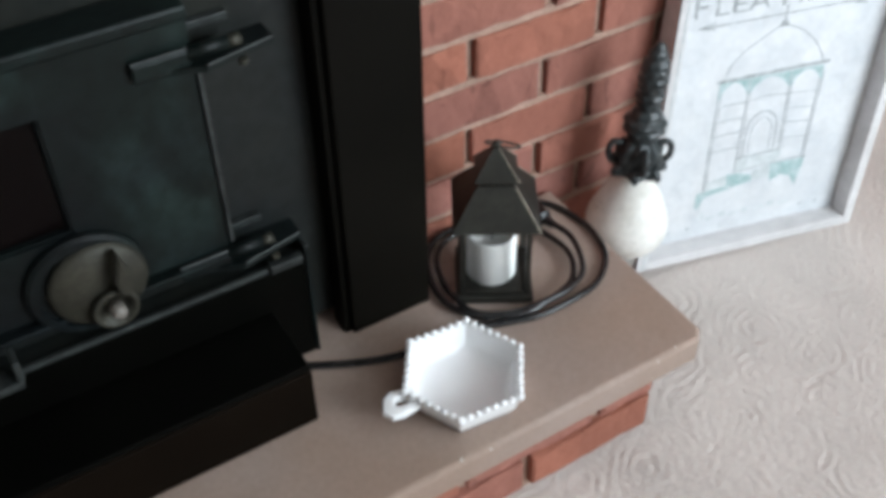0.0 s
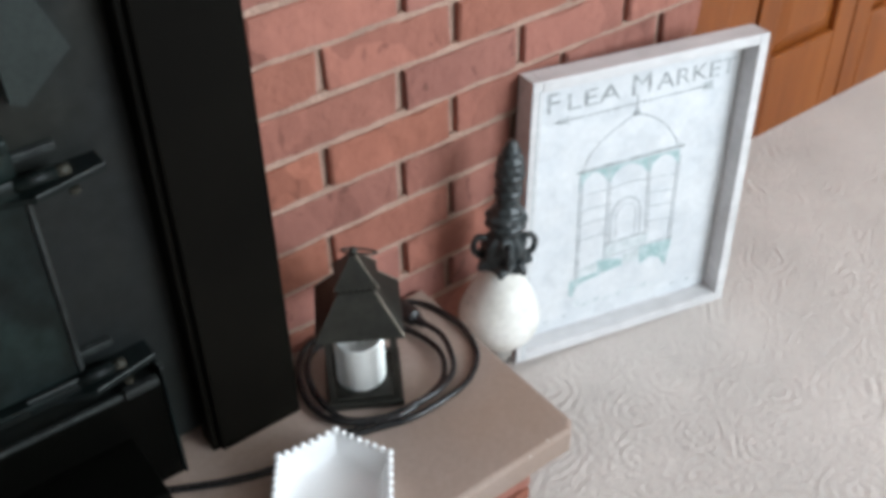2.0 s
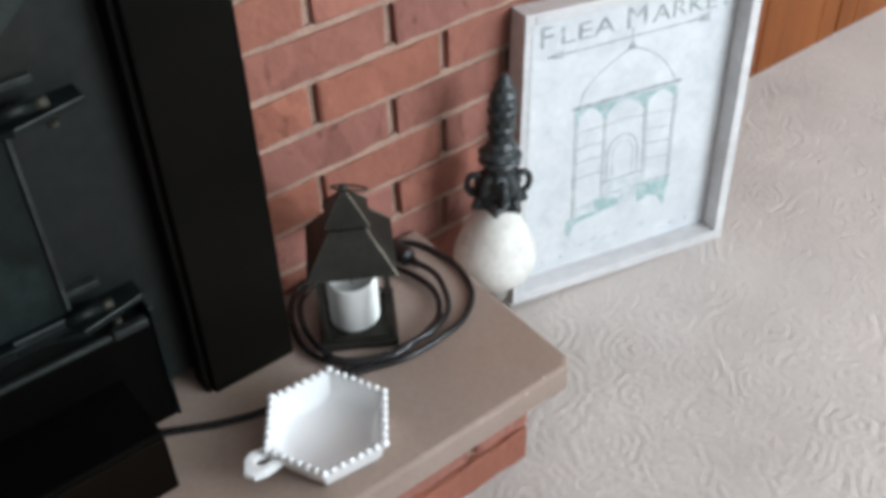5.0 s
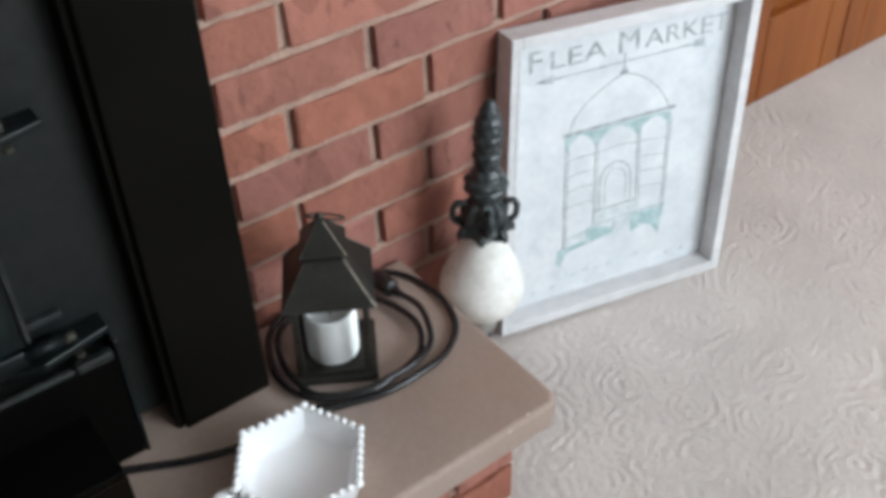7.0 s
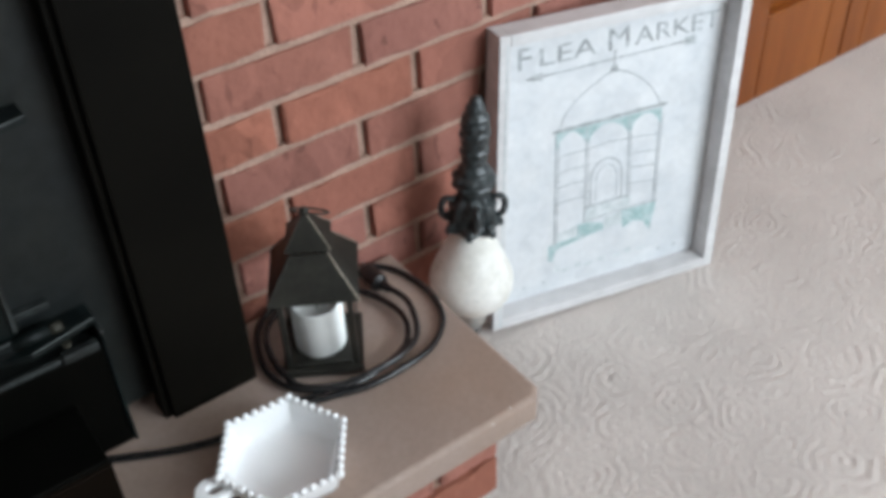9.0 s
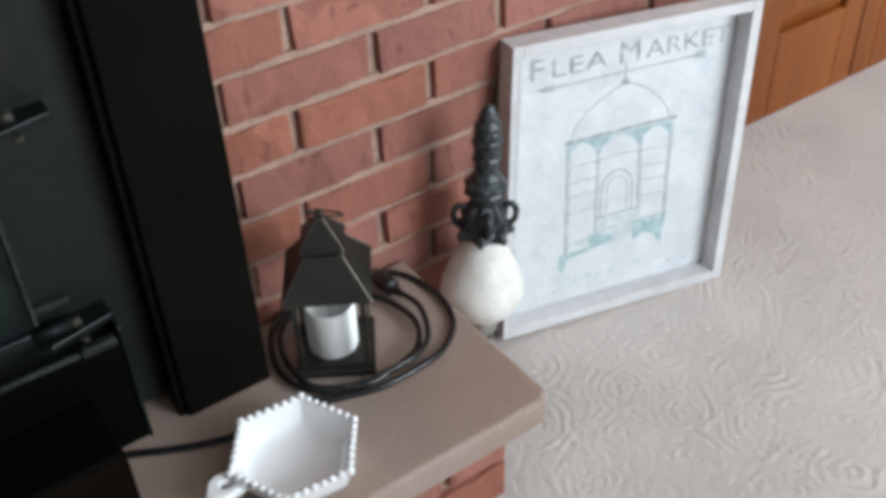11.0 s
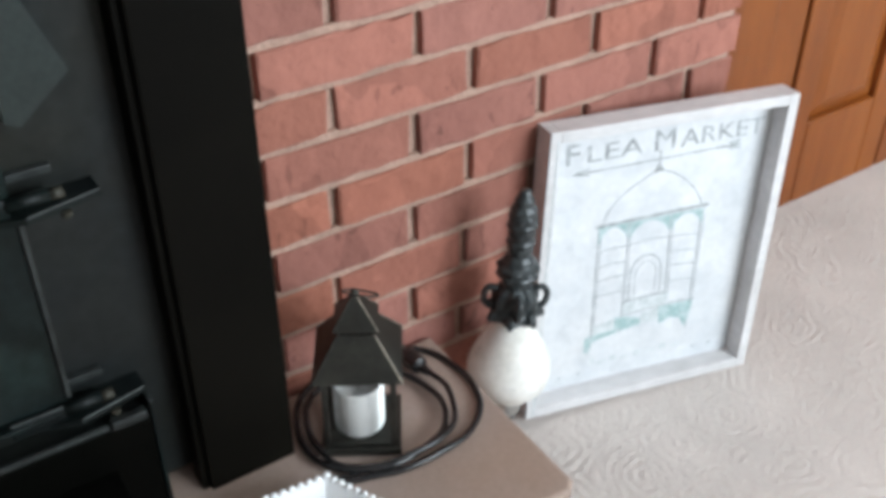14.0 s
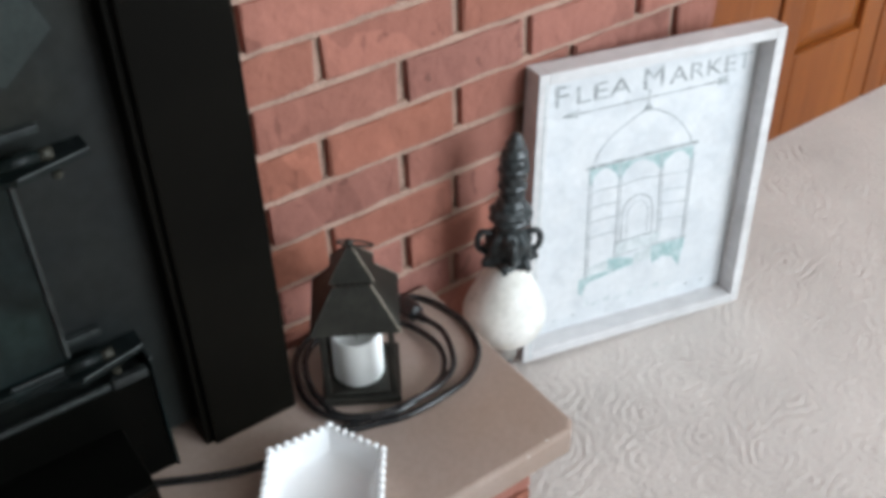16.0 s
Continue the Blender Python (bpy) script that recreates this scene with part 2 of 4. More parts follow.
def box(lo, hi, bevel=0.0, seg=2, bm=None):
    """A box between two corners, its edges rounded."""
    own = bmesh.new()
    vs = bmesh.ops.create_cube(own, size=1.0)["verts"]
    for v in vs:
        v.co = Vector([lo[i] + (hi[i] - lo[i]) * (v.co[i] + 0.5) for i in range(3)])
    if bevel:
        bmesh.ops.bevel(own, geom=list(own.edges), offset=bevel, segments=seg, affect="EDGES", profile=0.5)
    if bm is None:
        return own
    me = bpy.data.meshes.new("tmp")
    own.to_mesh(me)
    own.free()
    bm.from_mesh(me)
    bpy.data.meshes.remove(me)
    return bm


def lathe(profile, steps=32, wobble=None):
    """A turned shape from (radius, height) pairs; wobble(angle, r, z) may change the radius."""
    bm = bmesh.new()
    rings = []
    for r, z in profile:
        ring = []
        for i in range(steps):
            a = 2 * math.pi * i / steps
            q = wobble(a, r, z) if wobble else r
            ring.append(bm.verts.new((q * math.cos(a), q * math.sin(a), z)))
        rings.append(ring)
    for a, b in zip(rings, rings[1:]):
        for i in range(steps):
            bm.faces.new((a[i], a[(i + 1) % steps], b[(i + 1) % steps], b[i]))
    bm.faces.new(rings[0][::-1])
    bm.faces.new(rings[-1])
    return bm


def spline(points, per=10, closed=False):
    """A smooth line through points."""
    p = [Vector(q) for q in points]
    n = len(p)
    out = []
    for i in range(n if closed else n - 1):
        a, b, c, d = (p[(i + k) % n] if closed else p[min(max(i + k, 0), n - 1)] for k in (-1, 0, 1, 2))
        for s in range(per):
            u = s / per
            out.append(0.5 * (2 * b + (c - a) * u + (2 * a - 5 * b + 4 * c - d) * u * u + (3 * b - a - 3 * c + d) * u ** 3))
    if not closed:
        out.append(p[-1])
    return out


def tube(line, radius, sides=10, closed=False, bm=None, flat=1.0):
    bm = bm or bmesh.new()
    rings = []
    n = len(line)
    for i, c in enumerate(line):
        a = line[(i - 1) % n] if closed or i else line[0]
        b = line[(i + 1) % n] if closed or i < n - 1 else line[-1]
        d = (b - a).normalized()
        side = d.cross(Vector((0, 0, 1)))
        side = side.normalized() if side.length > 1e-3 else Vector((1, 0, 0))
        up = side.cross(d)
        r = radius(i / max(1, n - 1)) if callable(radius) else radius
        rings.append([bm.verts.new(c + (side * math.cos(2 * math.pi * k / sides) + up * flat * math.sin(2 * math.pi * k / sides)) * r) for k in range(sides)])
    for i in range(n if closed else n - 1):
        a, b = rings[i], rings[(i + 1) % n]
        for k in range(sides):
            bm.faces.new((a[k], a[(k + 1) % sides], b[(k + 1) % sides], b[k]))
    if not closed:
        bm.faces.new(rings[0][::-1])
        bm.faces.new(rings[-1])
    return bm


def prism(outline, z0, z1, bm=None):
    """An upright solid over a plan outline."""
    bm = bm or bmesh.new()
    lo = [bm.verts.new((x, y, z0)) for x, y in outline]
    hi = [bm.verts.new((x, y, z1)) for x, y in outline]
    n = len(outline)
    bm.faces.new(lo[::-1])
    bm.faces.new(hi)
    for i in range(n):
        bm.faces.new((lo[i], lo[(i + 1) % n], hi[(i + 1) % n], hi[i]))
    return bm


def setting(ob, label, category):
    return tagged(ob, label, category, kind="structure")


# ---- room ----
ROOM_L, ROOM_R, ROOM_S, BACK_Y, ROOM_H = -2.6, 2.6, -3.2, 0.16, 2.45
BREAST_R, BREAST_L = 0.70, -1.55


FLOOR_Z = 0.007


def carpet_height(x, y):
    """Carved swirls: rings round scattered middles, softened by uneven pile."""
    rng = np.random.RandomState(5)
    cell = 0.104
    nx, ny = 32, 20
    gx, gy = np.meshgrid(np.arange(nx), np.arange(ny), indexing="ij")
    cx = -0.55 + (gx + 0.5 * (gy % 2) + rng.uniform(-0.28, 0.28, gx.shape)) * cell
    cy = -1.30 + (gy + rng.uniform(-0.28, 0.28, gx.shape)) * cell * 0.92
    d = np.full(x.shape, 9.0)
    for a, b in zip(cx.ravel(), cy.ravel()):
        d = np.minimum(d, np.hypot(x - a, y - b))
    wob = 0.006 * np.sin(31 * x + 17 * y + 2 * np.sin(11 * y)) + 0.004 * np.sin(53 * y - 41 * x + 1.3) + 0.0015 * np.sin(97 * x + 113 * y) + 0.0010 * np.sin(140 * x + 60 * y) * np.sin(120 * y - 35 * x)
    rings = np.sin((d + wob) * 2 * math.pi / 0.0150)
    fade = np.clip(0.45 + 0.6 * np.sin(23 * x + 4 + 2 * np.sin(9 * y)) * np.sin(27 * y + 1 + 2 * np.sin(13 * x)) + 0.25 * np.sin(61 * x - 47 * y), 0.35, 1.0)
    pile = rng.uniform(-1, 1, x.shape)
    return 0.0010 * np.sign(rings) * np.abs(rings) ** 0.8 * fade + 0.0010 * pile + FLOOR_Z - 0.001


def build_floor():
    x0, x1, y0, y1, step = -0.42, 1.72, -0.95, 0.148, 0.0038
    xs, ys = np.arange(x0, x1 + 1e-6, step), np.arange(y0, y1 + 1e-6, step)
    gx, gy = np.meshgrid(xs, ys, indexing="ij")
    gz = carpet_height(gx, gy)
    gz[0, :] = gz[-1, :] = gz[:, 0] = gz[:, -1] = FLOOR_Z
    nx, ny = gx.shape
    verts = np.stack([gx, gy, gz], -1).reshape(-1, 3).tolist()
    idx = np.arange(nx * ny).reshape(nx, ny)
    faces = np.stack([idx[:-1, :-1], idx[1:, :-1], idx[1:, 1:], idx[:-1, 1:]], -1).reshape(-1, 4).tolist()
    xa, xb, ya, yb = xs[0], xs[-1], ys[0], ys[-1]
    for q in (((ROOM_L, ROOM_S), (ROOM_R, ya)), ((ROOM_L, ya), (xa, yb)), ((xb, ya), (ROOM_R, yb)), ((ROOM_L, yb), (ROOM_R, BACK_Y + 0.1))):
        (p, r), (s, u) = q
        k = len(verts)
        verts += [(p, r, FLOOR_Z), (s, r, FLOOR_Z), (s, u, FLOOR_Z), (p, u, FLOOR_Z)]
        faces.append((k, k + 1, k + 2, k + 3))
    me = bpy.data.meshes.new("floor")
    me.from_pydata(verts, [], faces)
    me.materials.append(CARPET)
    for f in me.polygons:
        f.use_smooth = True
    return setting(new("floor", me), "pale beige carpet with carved swirl pile", "floor")


build_floor()

setting(part("ceiling", box((ROOM_L - 0.12, ROOM_S - 0.12, ROOM_H), (ROOM_R + 0.12, BACK_Y + 0.12, ROOM_H + 0.1)), CEIL), "plain white ceiling", "ceiling")
setting(part("wall_north", box((ROOM_L, BACK_Y, -0.02), (ROOM_R, BACK_Y + 0.12, ROOM_H)), PLASTER), "painted plaster wall behind the chimney breast", "wall")
setting(part("wall_west", box((ROOM_L - 0.12, ROOM_S, -0.02), (ROOM_L, BACK_Y + 0.12, ROOM_H)), PLASTER), "plain painted plaster wall", "wall")


def wall_with_window(name, number, along, at, lo, hi, c, w, z0, z1, out):
    """A wall of thickness 0.12 with one window opening; along: 0 runs in x, 1 in y."""
    bm = bmesh.new()
    a, b = (at, at + out) if out > 0 else (at + out, at)
    for p, q, r, s in ((lo, c - w / 2, -0.02, ROOM_H), (c + w / 2, hi, -0.02, ROOM_H), (c - w / 2, c + w / 2, -0.02, z0), (c - w / 2, c + w / 2, z1, ROOM_H)):
        box((p, a, r) if along == 0 else (a, p, r), (q, b, s) if along == 0 else (b, q, s), bm=bm)
    setting(part(name, bm, PLASTER), "plain painted plaster wall with a window", "wall")
    win = setting(empty("window_%d" % number), "white-framed window letting daylight in", "window")
    m = (a + b) / 2
    f = 0.05
    fr = bmesh.new()
    for p, q, r, s in ((c - w / 2, c - w / 2 + f, z0, z1), (c + w / 2 - f, c + w / 2, z0, z1), (c - w / 2 + f, c + w / 2 - f, z0, z0 + f), (c - w / 2 + f, c + w / 2 - f, z1 - f, z1)):
        box((p, m - 0.03, r) if along == 0 else (m - 0.03, p, r), (q, m + 0.03, s) if along == 0 else (m + 0.03, q, s), 0.004, bm=fr)
    part("window_frame", fr, PAINT, win)
    g = part("pane", box((c - w / 2 + f, m - 0.003, z0 + f) if along == 0 else (m - 0.003, c - w / 2 + f, z0 + f),
                         (c + w / 2 - f, m + 0.003, z1 - f) if along == 0 else (m + 0.003, c + w / 2 - f, z1 - f)), GLASS, win)
    g.visible_shadow = False


setting(part("wall_east", box((ROOM_R, ROOM_S, -0.02), (ROOM_R + 0.12, BACK_Y + 0.12, ROOM_H)), PLASTER), "plain painted plaster wall", "wall")
wall_with_window("wall_south", 1, 0, ROOM_S, ROOM_L, ROOM_R, SOUTH_X, 2.0, WINDOW_Z - 0.64, WINDOW_Z + 0.64, -0.12)

# ---- fireplace wall: core with the firebox opening, bed joints and bricks ----
FIRE_L, FIRE_R, FIRE_T = -1.12, -0.17, 1.02
CORE_Y = 0.0110
core = bmesh.new()
for lo, hi in (((BREAST_L, CORE_Y, 0), (FIRE_L, BACK_Y, ROOM_H)), ((FIRE_R, CORE_Y, 0), (BREAST_R - 0.014, BACK_Y, ROOM_H)), ((FIRE_L, CORE_Y, FIRE_T), (FIRE_R, BACK_Y, ROOM_H)), ((FIRE_L, BACK_Y - 0.02, 0), (FIRE_R, BACK_Y, FIRE_T))):
    box(lo, hi, bm=core)
breast = setting(part("wall_chimney", core, MORTAR), "red brick chimney breast with raked mortar joints", "brick wall")

COURSE, TOP0, BRICK_H = 0.0677, 0.49, 0.0585

# ---- hearth ----
hearth = setting(empty("hearth"), "raised hearth with a worn stone slab on brick", "hearth")
HEARTH_Z, SLAB_T = 0.198, 0.040
slab = prism([(-1.62, -0.346), (0.128, -0.346), (0.142, -0.332), (0.142, -0.006), (-1.62, -0.006)], HEARTH_Z - SLAB_T, HEARTH_Z)
bmesh.ops.bevel(slab, geom=[e for e in slab.edges if all(v.co.z > HEARTH_Z - 1e-4 for v in e.verts)], offset=0.008, segments=4, affect="EDGES", profile=0.5)
part("slab", slab, SLAB, hearth, "brown-grey stone slab")
part("hearth_core", box((-1.58, -0.306, 0.0), (0.077, -0.004, HEARTH_Z - SLAB_T)), MORTAR, hearth)

chip_rng = random.Random(3)
CHIP = material("pale_chipped_stone", (0.62, 0.57, 0.50), 0.8, spread=0.1, scale=80, grain=0.1)
for x, y, r in ((-0.031, -0.343, 0.0028), (0.061, -0.3445, 0.0020), (-0.226, -0.341, 0.0026), (-0.188, -0.344, 0.0032), (0.092, -0.340, 0.0018)):
    bm = bmesh.new()
    bmesh.ops.create_icosphere(bm, subdivisions=1, radius=r)
    for v in bm.verts:
        v.co *= chip_rng.uniform(0.7, 1.25)
        v.co.z *= 0.45
    bm.transform(Matrix.Translation((x, y, HEARTH_Z - 0.0008 - 0.004 * (y < -0.342))))
    part("chip", bm, CHIP, hearth, "pale chipped spot")

# ---- wood stove insert ----
stove = tagged(empty("stove_insert"), "black steel wood stove insert with a closed glazed door", "wood stove")
part("body", box((-1.06, -0.070, HEARTH_Z + 0.02), (-0.245, 0.12, 1.0), 0.003), STOVE_LIT, stove)
part("side_panel", box((-0.238, -0.108, HEARTH_Z + 0.001), (-0.126, -0.004, 1.08), 0.003), STOVE_MATT, stove, "matt black surround panel")
part("side_panel", box((-1.18, -0.108, HEARTH_Z + 0.001), (-1.068, -0.004, 1.08), 0.003), STOVE_MATT, stove, "matt black surround panel")
part("top_panel", box((-1.066, -0.108, 0.93), (-0.24, -0.072, 1.08), 0.003), STOVE_MATT, stove, "matt black surround panel")
part("panel_edge", box((-0.2465, -0.100, HEARTH_Z + 0.001), (-0.2385, -0.0705, 0.928), 0.001), STOVE_MATT, stove)
D_L, D_R, D_B, D_T = -0.86, -0.368, 0.405, 0.70


def ring_frame(x0, x1, z0, z1, a0, a1, b0, b1, front, back, bevel=0.003):
    """A flat frame round an opening, in one piece, upright in x and z."""
    bm = bmesh.new()
    o = [(x0, z0), (x1, z0), (x1, z1), (x0, z1)]
    n = [(a0, b0), (a1, b0), (a1, b1), (a0, b1)]
    vs = [[bm.verts.new((x, y, z)) for x, z in pts] for pts in (o, n) for y in (front, back)]
    of, ob_, nf, nb = vs
    for k in range(4):
        m = (k + 1) % 4
        bm.faces.new((of[k], of[m], nf[m], nf[k]))
        bm.faces.new((ob_[m], ob_[k], nb[k], nb[m]))
        bm.faces.new((of[m], of[k], ob_[k], ob_[m]))
        bm.faces.new((nf[k], nf[m], nb[m], nb[k]))
    edges = [e for e in bm.edges if all(abs(v.co.y - front) < 1e-6 for v in e.verts) and (all(v in of for v in e.verts) or all(v in nf for v in e.verts))]
    bmesh.ops.bevel(bm, geom=edges, offset=bevel, segments=2, affect="EDGES")
    return bm


door = ring_frame(D_L, D_R, D_B, D_T, -0.74, -0.522, 0.500, 0.632, -0.094, -0.0705)
stove_door = part("door", door, STOVE, stove)
part("pane", box((-0.739, -0.084, 0.501), (-0.523, -0.078, 0.631)), GLASS_DARK, stove_door, "sooty dark door glass")
part("door_ledge", box((D_L, -0.118, 0.700), (-0.372, -0.0705, 0.716), 0.004), STOVE, stove_door)
# Worn edge strip; its paleness also carries the edge highlight.
part("door_edge", box((D_R + 0.0004, -0.0955, 0.412), (D_R + 0.0050, -0.0712, 0.634), 0.0008), WORN_HIGHLIT, stove_door, "worn bare-metal door edge, highlight in its colour")
part("door_lip", box((D_L, -0.106, 0.398), (D_R + 0.004, -0.0705, 0.4045), 0.002), STOVE, stove_door)


def hinge(z, rise=0.028):
    """A bracket plate with a barrel and a round pin head."""
    bm = prism([(-0.405, -0.0705), (-0.288, -0.0705), (-0.288, -0.099), (-0.362, -0.114), (-0.405, -0.099)], z, z + 0.007)
    h = part("hinge", bm, STOVE, stove)
    line = [Vector((-0.375, -0.100, z + 0.017)), Vector((-0.335, -0.100, z + 0.017))]
    part("barrel", tube(line, 0.0070, 14), STOVE, h, smooth=True)
    part("pin", tube([Vector((-0.335, -0.100, z + 0.0165)), Vector((-0.322, -0.100, z + 0.0165))], 0.0062, 12), CAST, h, smooth=True)
    part("bolt", lathe([(0.005, z - 0.006), (0.005, z - 0.001)], 8), CAST, h).matrix_basis = pose(-0.325, -0.108, 0)
    part("strap", box((-0.366, -0.080, z + rise), (-0.324, -0.0706, z + rise + 0.008), 0.001), WORN_HIGHLIT, h)
    part("leaf_plate", box((-0.430, -0.1035, z + 0.002), (-0.372, -0.0945, z + 0.022), 0.003), STOVE, h)
    part("worn_edge", tube([Vector((-0.429, -0.101, z + 0.0225)), Vector((-0.406, -0.101, z + 0.0225)), Vector((-0.374, -0.101, z + 0.0225))], 0.0016, 6), WORN_HIGHLIT, h)
    part("worn_edge", tube([Vector((-0.361, -0.1135, z + 0.007)), Vector((-0.325, -0.1062, z + 0.007)), Vector((-0.289, -0.0990, z + 0.007))], 0.0011, 6), WORN_HIGHLIT, h)
    return h


hinge(0.640)
hinge(0.385)
gusset = prism([(-0.356, 0.736), (-0.343, 0.729), (-0.292, 0.771), (-0.316, 0.835), (-0.346, 0.890), (-0.356, 0.892)], -0.098, -0.0705)
gusset.transform(Matrix(((1, 0, 0, 0), (0, 0, 1, 0), (0, 1, 0, 0), (0, 0, 0, 1))))
part("corner_plate", gusset, LIT_PLATE, stove, "steel corner plate, lit tone in its colour")
lower = bmesh.new()
box((-0.95, -0.106, HEARTH_Z + 0.001), (-0.290, -0.0705, 0.356), 0.003, bm=lower)
part("lower_panel", lower, STOVE_GLOSS, stove, "glossy black lower panel")
# Pale strips paint the highlight that runs along the ledge rim.
part("panel_rim", box((-0.95, -0.108, 0.3565), (-0.335, -0.100, 0.3630), 0.002), WORN_HIGHLIT, stove, "panel rim with its bright highlight in the colour")
part("rim_bar", box((-0.334, -0.112, 0.3565), (-0.294, -0.100, 0.3680), 0.002), WORN_HIGHLIT, stove, "end of the rim with its bright highlight in the colour")
part("end_plate", box((-0.2895, -0.108, HEARTH_Z + 0.001), (-0.2855, -0.0705, 0.374), 0.001), STOVE, stove)
part("end_plate_tip", box((-0.2900, -0.1095, 0.3745), (-0.2850, -0.098, 0.3785), 0.001), WORN_HIGHLIT, stove)
# Thin sheet laid on the panel to give its top the lit olive tone.
part("shelf_plate", box((-0.949, -0.0995, 0.3562), (-0.294, -0.0712, 0.3580), 0.0004, 1), STOVE_LIT, stove)
part("plinth", box((-1.02, -0.205, HEARTH_Z + 0.001), (-0.337, -0.107, 0.286), 0.003), PLINTH, stove, "dark brown-black plinth box")
part("plinth_ledge", box((-1.02, -0.204, 0.2865), (-0.338, -0.107, 0.295), 0.003), STOVE_GLOSS, stove)

# round draught control on the door
dial_at = Matrix.Translation((-0.524, -0.096, 0.436)) @ pose(0, 0, 0, 90, 0, 0)
dial_rim = lathe([(0.062, 0.0), (0.062, 0.006), (0.058, 0.010), (0.050, 0.011), (0.050, 0.004)], 40)
dial_rim.transform(dial_at)
dial = part("draught_dial", dial_rim, STOVE, stove, smooth=False)
plate = lathe([(0.051, 0.004), (0.051, 0.012), (0.046, 0.017), (0.012, 0.019)], 40)
plate.transform(dial_at @ Matrix.Translation((0.010, 0.0, 0)))
part("dial_plate", plate, CAST, dial, "worn grey cast dial plate", smooth=True)
fin = prism([(0.014, -0.012), (0.026, -0.012), (0.030, 0.010), (0.021, 0.041), (0.012, 0.010)], 0.018, 0.040)
bmesh.ops.bevel(fin, geom=list(fin.edges), offset=0.002, segments=2, affect="EDGES")
fin.transform(dial_at @ Matrix.Translation((0.010, 0.008, 0)))
part("fin_handle", fin, CAST, dial, smooth=False)
nub = lathe([(0.021, 0.016), (0.0245, 0.027), (0.0235, 0.030), (0.0195, 0.030), (0.0180, 0.019), (0.002, 0.0185)], 28)
nub.transform(dial_at @ Matrix.Translation((0.017, -0.026, 0)))
part("nub_cup", nub, CAST, dial, smooth=True)
tip = lathe([(0.0078, 0.0188), (0.0084, 0.033), (0.006, 0.038), (0.002, 0.039)], 20)
tip.transform(dial_at @ Matrix.Translation((0.018, -0.027, 0)))
part("nub_tip", tip, PORCELAIN, dial, "pale porcelain tip", smooth=True)
lug = bmesh.new()
box((-0.660, -0.135, 0.365), (-0.615, -0.107, 0.374), 0.002, bm=lug)
box((-0.620, -0.135, 0.374), (-0.613, -0.107, 0.402), 0.002, bm=lug)
part("latch_plate", lug, WORN_HIGHLIT, stove)

# ---- folding oak doors beside the chimney breast ----
DOOR_Y = 0.125
casing = setting(empty("trim"), "honey oak door casing beside the brick", "door casing")
part("casing_board", box((BREAST_R + 0.016, DOOR_Y, 0.0), (0.952, BACK_Y - 0.001, 2.10), 0.004), OAK, casing)
part("casing_step", box((0.953, DOOR_Y + 0.007, 0.0), (1.040, BACK_Y - 0.001, 2.06), 0.004), OAK, casing)


def fold_leaf(number, x0, x1):
    leaf = setting(empty("door_%d" % number), "honey oak folding door leaf with raised panels, closed", "door")
    y0, y1, s = DOOR_Y + 0.004, BACK_Y - 0.001, 0.062
    part("stile", box((x0, y0, 0.006), (x0 + s, y1, 2.04), 0.004), OAK, leaf)
    part("stile", box((x1 - s, y0, 0.006), (x1, y1, 2.04), 0.004), OAK, leaf)
    for z0, z1 in ((0.006, 0.192), (0.92, 1.03), (1.93, 2.04)):
        part("rail", box((x0 + s + 0.0005, y0, z0), (x1 - s - 0.0005, y1, z1), 0.004), OAK, leaf)
    for z0, z1 in ((0.193, 0.919), (1.031, 1.929)):
        bm = bmesh.new()
        a, b = x0 + s + 0.001, x1 - s - 0.001
        g = 0.038
        outer = [bm.verts.new(p) for p in ((a, y0 + 0.016, z0), (b, y0 + 0.016, z0), (b, y0 + 0.016, z1), (a, y0 + 0.016, z1))]
        inner = [bm.verts.new(p) for p in ((a + g, y0 + 0.003, z0 + g), (b - g, y0 + 0.003, z0 + g), (b - g, y0 + 0.003, z1 - g), (a + g, y0 + 0.003, z1 - g))]
        back = [bm.verts.new((v.co.x, y1, v.co.z)) for v in outer]
        bm.faces.new(inner)
        bm.faces.new(back[::-1])
        for i in range(4):
            k = (i + 1) % 4
            bm.faces.new((outer[i], outer[k], inner[k], inner[i]))
            bm.faces.new((back[i], back[k], outer[k], outer[i]))
        part("panel", bm, OAK, leaf)
    return leaf


fold_leaf(1, 1.047, 1.372)
fold_leaf(2, 1.377, 1.702)
part("casing_board", box((1.708, DOOR_Y, 0.0), (1.80, BACK_Y - 0.001, 2.10), 0.004), OAK, casing)

# ---- leaning framed sign ----
SIGN_W, SIGN_H, SIGN_D = 0.402, 0.478, 0.042
across = Vector((0.976, -0.218, -0.031)).normalized()
upward = Vector((0.075, 0.085, 0.99))
upward = (upward - across * upward.dot(across)).normalized()
outward = across.cross(upward)
SIGN_AT = Vector((0.270, -0.0795, 0.0175))
sign_m = Matrix((( across.x, upward.x, outward.x, SIGN_AT.x), (across.y, upward.y, outward.y, SIGN_AT.y), (across.z, upward.z, outward.z, SIGN_AT.z), (0, 0, 0, 1)))
sign = tagged(empty("framed_sign", sign_m), "whitewashed wooden sign in a deep grey frame, leaning on the brick", "wall sign")
B = 0.0165
part("frame_board", box((0, 0, -SIGN_D), (B, SIGN_H, 0), 0.0009), GREYWOOD, sign)
part("frame_board", box((SIGN_W - B, 0, -SIGN_D), (SIGN_W, SIGN_H, 0), 0.0009), GREYWOOD, sign)
part("frame_board", box((B + 0.0004, 0, -SIGN_D), (SIGN_W - B - 0.0004, B, 0), 0.0009), GREYWOOD, sign)
